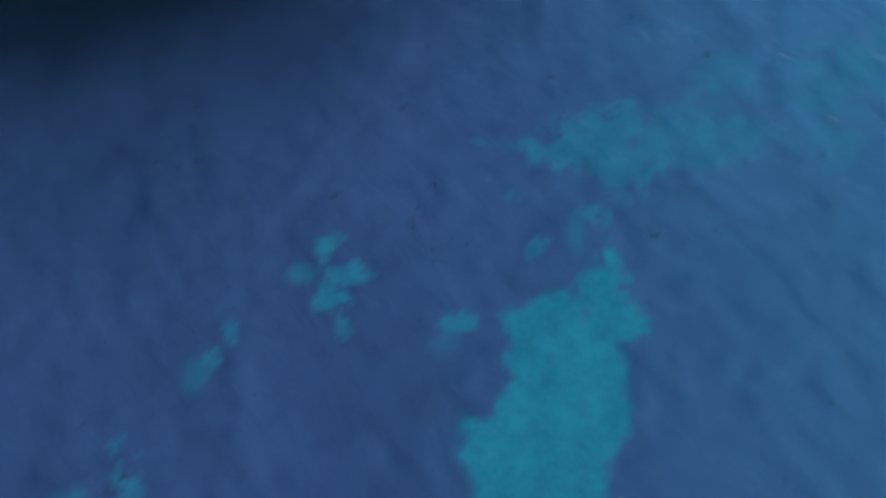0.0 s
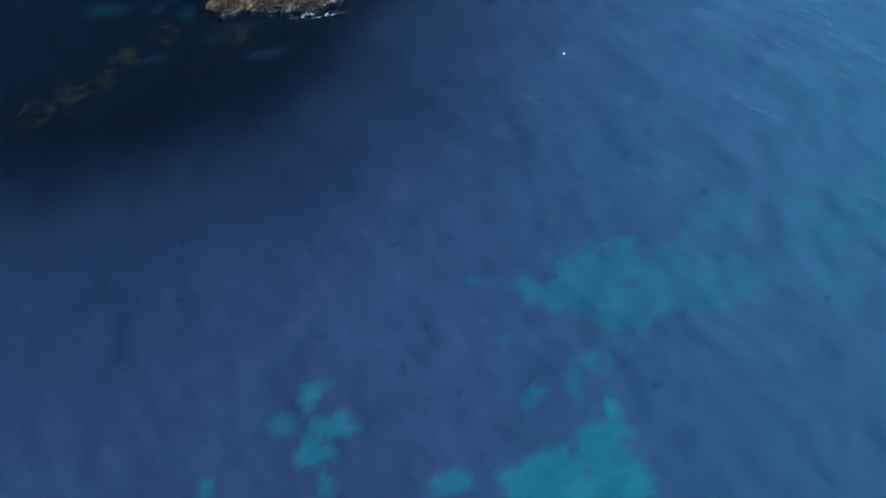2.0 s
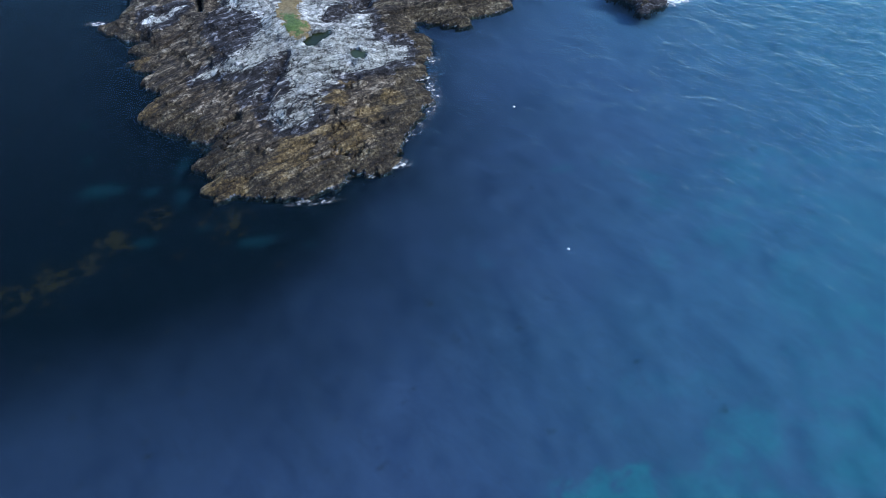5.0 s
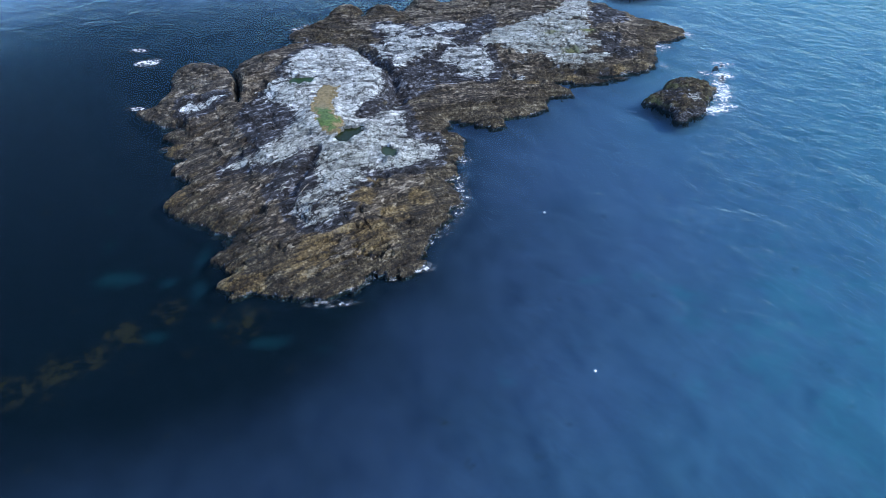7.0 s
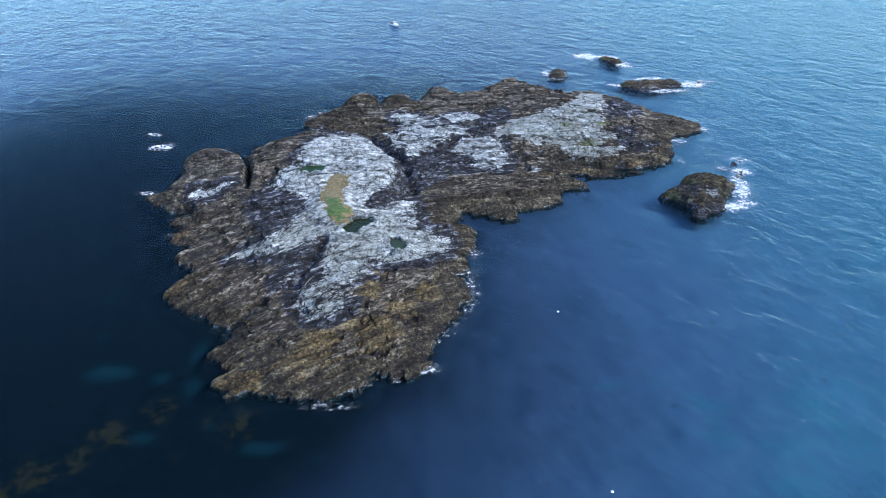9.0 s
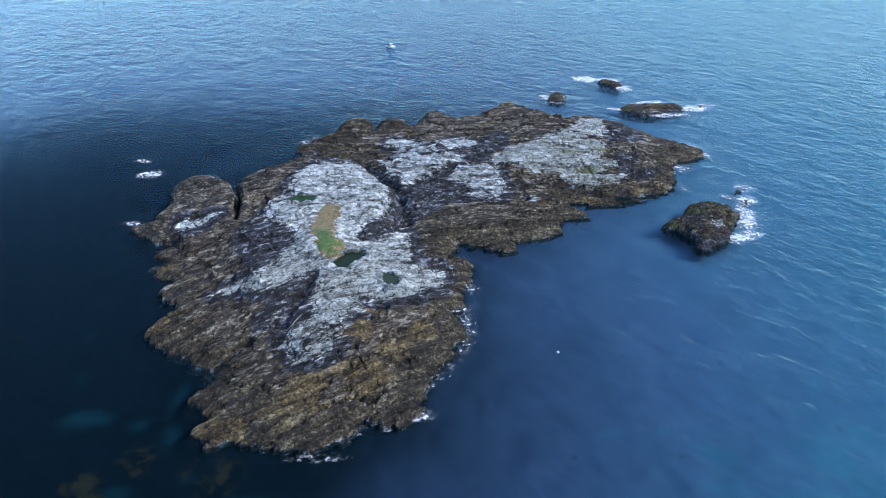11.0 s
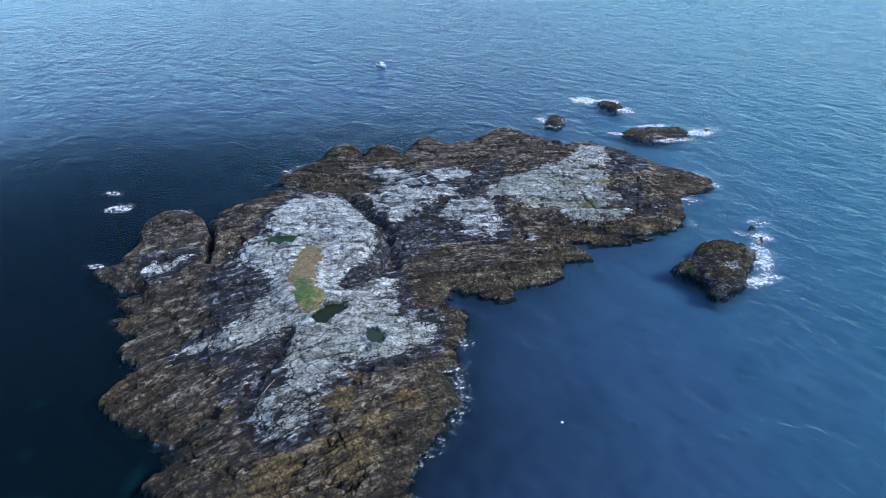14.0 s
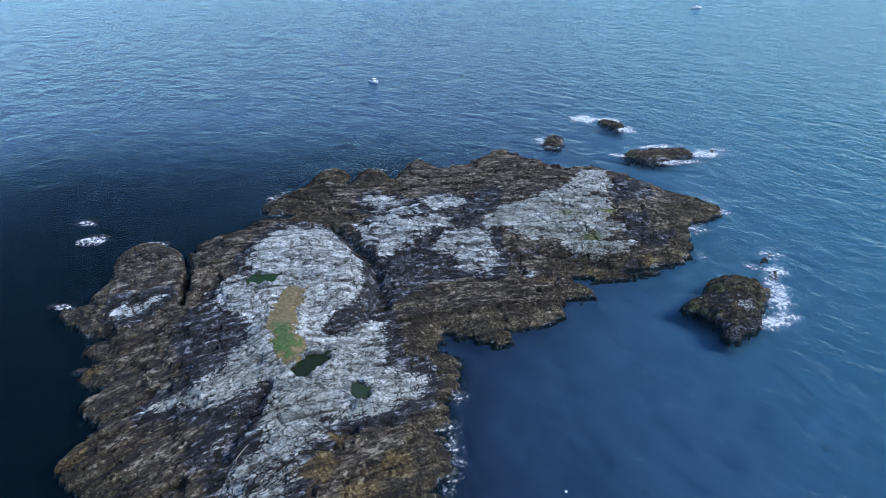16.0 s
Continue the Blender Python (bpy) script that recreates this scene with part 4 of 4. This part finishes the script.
def slab_mesh(seed, white, weed):
    """An angular slab of bedded rock, about 1 m long, lying flat."""
    rnd = random.Random(seed)
    bm = bmesh.new()
    for _ in range(13):
        v = Vector((rnd.gauss(0, 1), rnd.gauss(0, 1), rnd.gauss(0, 1))).normalized()
        bm.verts.new((v.x * rnd.uniform(0.55, 0.8), v.y * rnd.uniform(0.32, 0.5), v.z * rnd.uniform(0.2, 0.3)))
    bmesh.ops.convex_hull(bm, input=bm.verts)
    bmesh.ops.delete(bm, geom=[v for v in bm.verts if not v.link_faces], context='VERTS')
    me = bpy.data.meshes.new("slab")
    bm.to_mesh(me)
    bm.free()
    for key, value in (("white", white), ("weed", weed), ("black", 0.2), ("along", seed * 3.7), ("across", seed * 1.9)):
        a = me.attributes.new(key, 'FLOAT', 'POINT')
        a.data.foreach_set("value", np.full(len(me.vertices), value, np.float32))
    me.materials.append(ROCK)
    return me


def scatter_slabs():
    rng = np.random.default_rng(17)
    px, py = rng.uniform(-72, 60, 2600), rng.uniform(24, 165, 2600)
    d, dn, z, ds, cover = islet_fields(px, py)
    keys = list(ds)
    owner = np.argmax(np.stack(list(ds.values())), 0)
    good = np.nonzero((dn > 1.2) & (z > 0.8) & (inside_distance(px, py, GRASS_PLAN) < -1.5) & (np.max(np.stack([inside_distance(px, py, p) for p, _ in POOLS]), 0) < -1.5) & (cover["black"] + cover["white"] + 0.4 > rng.uniform(0, 1.6, 2600)))[0]
    pale = [slab_mesh(i, 1.0, 0.0) for i in range(6)]
    dark = [slab_mesh(20 + i, 0.0, 0.75) for i in range(6)]
    parents = {o.name: o for o in ISLET.children}
    for n, i in enumerate(good[:260]):
        ob = new("slab", (pale if cover["white"][i] > 0.3 else dark)[n % 6])
        ob.parent = parents[keys[owner[i]]]
        k = float(rng.uniform(0.6, 1.5)) * (1.35 if n % 11 == 0 else 1)
        ob.matrix_basis = pose(float(px[i]), float(py[i]), float(z[i]) + 0.02 * k, float(rng.normal(0, 9)), float(rng.normal(0, 9)), float(35 + rng.normal(0, 28))) @ Matrix.Diagonal((k, k, k * 0.9, 1))


scatter_slabs()
TIMBER = plain("bleached_timber", (0.30, 0.27, 0.22), 0.8, 0.35, 6.0)


def driftwood(x, y, turn, length, radius):
    """A bleached pole washed up on the rock: tapered, slightly bent, with a broken end."""
    bm = bmesh.new()
    rings = []
    for i in range(9):
        t = i / 8
        r = radius * (1 - 0.35 * t) * (1.0 + 0.12 * math.sin(9 * t + x))
        cx, cz = (t - 0.5) * length, 0.05 * math.sin(2.6 * t)
        rings.append([bm.verts.new((cx + 0.04 * math.sin(3 * a), r * math.cos(a) + 0.10 * math.sin(2 * t), cz + r * math.sin(a))) for a in (j / 8 * math.tau for j in range(8))])
    for p, q in zip(rings, rings[1:]):
        for j in range(8):
            bm.faces.new((p[j], p[(j + 1) % 8], q[(j + 1) % 8], q[j]))
    bm.faces.new(rings[0][::-1])
    bm.faces.new(rings[-1])
    me = bpy.data.meshes.new("driftwood_pole")
    bm.to_mesh(me)
    bm.free()
    me.materials.append(TIMBER)
    ob = new("driftwood_pole", me)
    c, s = math.cos(radians(turn)), math.sin(radians(turn))
    ends = islet_fields(np.array([x - c * length / 2.3, x, x + c * length / 2.3]), np.array([y - s * length / 2.3, y, y + s * length / 2.3]))[2]
    lean = math.degrees(math.atan2(float(ends[2] - ends[0]), length * 0.87))
    ob.matrix_world = pose(x, y, max(float(ends[0] + ends[2]) / 2, float(ends[1])) + radius * 0.9, 0, 0, turn) @ pose(0, 0, 0, 0, -lean, 0)
    tagged(ob, "bleached timber pole washed up on dark rock", "driftwood", "driftwood on the shelf")


driftwood(-27.7, 48.5, 74, 3.6, 0.06)
driftwood(-22.5, 43.0, 45, 2.6, 0.05)
driftwood(-20.2, 43.8, 42, 2.4, 0.045)


# ---- foam ----
def foam(px, py, ra, rb, turn, amount, label="white surf foam on the sea beside the rocks"):
    """A lacy sheet of foam with low crests."""
    ra, rb = ra * 1.2, rb * 1.2
    n = max(12, int(max(ra, rb) * 5))
    u, v = np.meshgrid(np.linspace(-1, 1, n), np.linspace(-1, 1, n))
    r = np.sqrt(u * u + v * v)
    c, s = math.cos(radians(turn)), math.sin(radians(turn))
    x, y = px + ra * u * c - rb * v * s, py + ra * u * s + rb * v * c
    cover = 0.74 * amount * smooth(1.0, 0.3, r + 0.35 * fbm(x, y, 3, 3, 501)) - 0.10
    z = 0.07 + 0.22 * np.maximum(cover, 0) * (0.5 + 0.5 * fbm(x, y, 1.2, 3, 511))
    me = grid_mesh("sea_foam", x, y, z, (r < 1)[:-1, :-1], FOAM, {"foam": cover}, True, (px, py, 0))
    ob = new("sea_foam", me)
    ob.location = (px, py, 0)
    tagged(ob, label, "foam", kind="stuff")


FOAM_EAST = ((3.6, 68, 1.6, 2.8, 0, 0.60), (0.8, 60.0, 3.6, 1.5, 20, 0.62), (3.0, 55.5, 1.4, 3.8, 0, 0.60), (3.0, 49, 1.3, 5, -15, 0.42), (-1.4, 39, 1.2, 5.5, -35, 0.36), (-5.0, 28.5, 3.0, 1.6, 15, 0.9),
             (-9.0, 26.0, 1.6, 1.0, 50, 0.5), (-19, 19.0, 4.5, 0.9, 5, 0.32), (-13.5, 25, 0.9, 3.0, -35, 0.32))
FOAM_WEST = ((-79, 95.6, 2.8, 1.6, 10, 0.85), (-86.5, 126.5, 3.6, 3.2, 10, 1.0), (-92.5, 136, 2.8, 2.2, 0, 0.8), (-70, 124.5, 3.5, 1.5, 5, 0.8), (-47.5, 152.5, 3.5, 2.0, 20, 0.7))
FOAM_STACK = ((69.8, 99.5, 2.6, 6.5, -18, 1.2), (65.4, 91.6, 3.6, 3.0, 35, 1.35), (68.6, 94.4, 2.4, 3.0, 20, 1.0), (71.0, 106.5, 2.4, 4.5, 8, 0.95), (73.2, 112.6, 3.2, 3.4, 20, 1.25), (69.4, 114.5, 2.4, 2.2, 0, 0.7), (75.5, 121, 3, 3.5, 0, 0.7))
FOAM_SKERRIES = ((79.5, 189, 5.5, 5.0, 10, 1.25), (70, 181.5, 9, 2.6, 8, 1.0), (66, 195.5, 9, 2.2, 10, 1.0), (85, 192.5, 4, 2.5, 0, 0.7), (52, 187.5, 3.2, 2.4, 0, 1.05), (47, 225, 6, 5, -15, 1.3), (56, 223, 5, 3.5, -25, 1.2),
                 (60, 213, 3.4, 4.5, 0, 1.2), (29.5, 202, 2.6, 5, 0, 1.0), (33, 194.5, 3, 2, 0, 0.55))
FOAM_NORTH = ((72, 144.5, 1.8, 4, 10, 0.85), (69, 151.5, 3, 1.6, -30, 0.7), (62.5, 134, 2.6, 4.2, -20, 0.75), (59.5, 120, 1.5, 3, 0, 0.5), (-35, 173.6, 4, 1.6, 8, 0.8), (-22, 174.6, 4, 1.4, 0, 0.65), (-45.5, 156.5, 3.2, 1.2, 40, 0.7),
              (-6, 173.5, 3, 2, 0, 0.75), (29, 175, 3, 1.6, 0, 0.6), (46, 112, 1.6, 1.2, 0, 0.4))
for row in FOAM_EAST + FOAM_WEST + FOAM_STACK + FOAM_SKERRIES + FOAM_NORTH:
    foam(*row)


# ---- boats ----
GELCOAT = plain("white_gelcoat", (0.80, 0.81, 0.81), 0.25, 0.04, 2.0)
DECK = plain("grey_deck", (0.42, 0.43, 0.43), 0.7, 0.15, 5.0)
DARK = plain("dark_plastic", (0.025, 0.027, 0.03), 0.35, 0.2, 5.0)
PANE = plain("tinted_pane", (0.02, 0.03, 0.04), 0.06, 0.1, 2.0)
STEEL = plain("polished_rail", (0.6, 0.6, 0.6), 0.25, 0.05, 8.0, 1.0)


def loft(sections, closed_ends=True):
    """Skin from rings of equal length."""
    bm = bmesh.new()
    rings = [[bm.verts.new(p) for p in ring] for ring in sections]
    n = len(rings[0])
    for p, q in zip(rings, rings[1:]):
        for j in range(n):
            bm.faces.new((p[j], p[(j + 1) % n], q[(j + 1) % n], q[j]))
    if closed_ends:
        bm.faces.new(rings[0][::-1])
        bm.faces.new(rings[-1])
    bmesh.ops.recalc_face_normals(bm, faces=bm.faces)
    return bm


def box(cx, cy, cz, sx, sy, sz, bevel=0.02, taper=1.0):
    bm = bmesh.new()
    bmesh.ops.create_cube(bm, size=1)
    for v in bm.verts:
        k = taper if v.co.z > 0 else 1
        v.co = Vector((cx + v.co.x * sx * k, cy + v.co.y * sy * k, cz + v.co.z * sz))
    bmesh.ops.bevel(bm, geom=list(bm.edges), offset=bevel, segments=2, affect='EDGES')
    return bm


def tube(points, r, n=6):
    rings = []
    for i, p in enumerate(points):
        a, b = Vector(points[max(i - 1, 0)]), Vector(points[min(i + 1, len(points) - 1)])
        d = (b - a).normalized()
        side = d.cross(Vector((0, 0, 1)) if abs(d.z) < 0.9 else Vector((1, 0, 0))).normalized()
        up = side.cross(d)
        rings.append([Vector(p) + r * (math.cos(t) * side + math.sin(t) * up) for t in (j / n * math.tau for j in range(n))])
    return loft(rings)


def motor_boat(x, y, turn, length, label):
    """An open motor boat with a small wheelhouse and an outboard engine; bow towards local +x."""
    base = tagged(new("motor_boat"), label, "boat", "boats at anchor off the islet")
    beam = length * 0.38
    hull, deck = [], []
    for i in range(11):
        t = i / 10
        w = beam / 2 * (1 - max(0, (t - 0.45) / 0.55) ** 2.4) * (0.92 + 0.08 * min(1, t * 4)) + 0.02
        sheer = 0.62 + 0.32 * t * t
        px = (t - 0.5) * length
        keel = -0.28 + 0.45 * max(0, t - 0.75) * 2.2
        hull.append([(px, -w, sheer), (px, -w * 0.92, 0.2), (px, -w * 0.55, keel * 0.6), (px, 0, keel), (px, w * 0.55, keel * 0.6), (px, w * 0.92, 0.2), (px, w, sheer), (px, w * 0.84, sheer), (px, w * 0.80, 0.28), (px, -w * 0.80, 0.28), (px, -w * 0.84, sheer)])
        deck.append([(px * 0.97, -w * 0.79, 0.285), (px * 0.97, w * 0.79, 0.285), (px * 0.97, w * 0.79, 0.32), (px * 0.97, -w * 0.79, 0.32)])
    part("hull", loft(hull), GELCOAT, base, "white hull")
    part("deck", loft(deck), DECK, base, "grey deck")
    fore = part("foredeck", box(length * 0.24, 0, 0.66, length * 0.30, beam * 0.70, 0.16, 0.05, 0.8), GELCOAT, base)
    part("hatch", box(length * 0.25, 0, 0.76, 0.5, 0.5, 0.05, 0.02), DARK, fore)
    cabin = part("wheelhouse", box(length * 0.02, 0, 0.98, length * 0.22, beam * 0.56, 1.2, 0.05, 0.86), GELCOAT, base)
    part("windscreen", box(length * 0.121, 0, 1.28, 0.04, beam * 0.44, 0.42, 0.01), PANE, cabin)
    for side in (-1, 1):
        part("side_window", box(length * 0.02, side * beam * 0.262, 1.26, length * 0.14, 0.04, 0.38, 0.01), PANE, cabin)
    part("roof", box(length * 0.02, 0, 1.61, length * 0.24, beam * 0.58, 0.07, 0.03), GELCOAT, cabin)
    part("seat", box(-length * 0.26, 0, 0.50, 0.5, beam * 0.62, 0.36, 0.04), DARK, base)
    engine = part("outboard_engine", box(-length * 0.53, 0, 0.92, 0.42, 0.36, 0.55, 0.08, 0.85), DARK, base, "black outboard engine")
    part("leg", box(-length * 0.53, 0, 0.25, 0.16, 0.12, 0.95, 0.03), DARK, engine)
    for side in (-1, 1):
        part("rail", tube([(length * k, side * beam * w, h) for k, w, h in ((0.12, 0.42, 0.72), (0.14, 0.42, 1.02), (0.30, 0.34, 1.08), (0.42, 0.18, 1.13), (0.47, 0.04, 1.14))], 0.02), STEEL, base)
    base.matrix_world = pose(x, y, 0, 0, 0, turn)
    return base


motor_boat(-34.2, 277.8, -52, 6.2, "small white motor boat with a wheelhouse at anchor")
motor_boat(152.5, 462.0, 5, 6.5, "white motor boat lying far off on the open sea")


# ---- floats ----
def float_buoy(x, y):
    """A small white float riding low in the water, with a dark waist band."""
    base = tagged(new("float_buoy"), "small white float bobbing on the open water", "buoy", "floats on the water")
    def turned(profile):
        return loft([[(r * math.cos(a), r * math.sin(a), z) for a in (j / 14 * math.tau for j in range(14))] for r, z in profile])
    part("float_body", turned(((0.06, -0.12), (0.16, -0.07), (0.22, 0.02), (0.21, 0.11), (0.14, 0.19), (0.06, 0.22))), GELCOAT, base, "white float")
    part("waist_band", turned(((0.222, 0.01), (0.235, 0.02), (0.235, 0.05), (0.222, 0.06))), DARK, base, "dark band")
    part("eye", turned(((0.03, 0.21), (0.04, 0.24), (0.03, 0.28), (0.01, 0.29))), DARK, base, "dark lifting eye")
    base.matrix_world = pose(x, y, 0, 4, -3, 20)


float_buoy(22.6, 3.2)
float_buoy(19.3, 46.4)
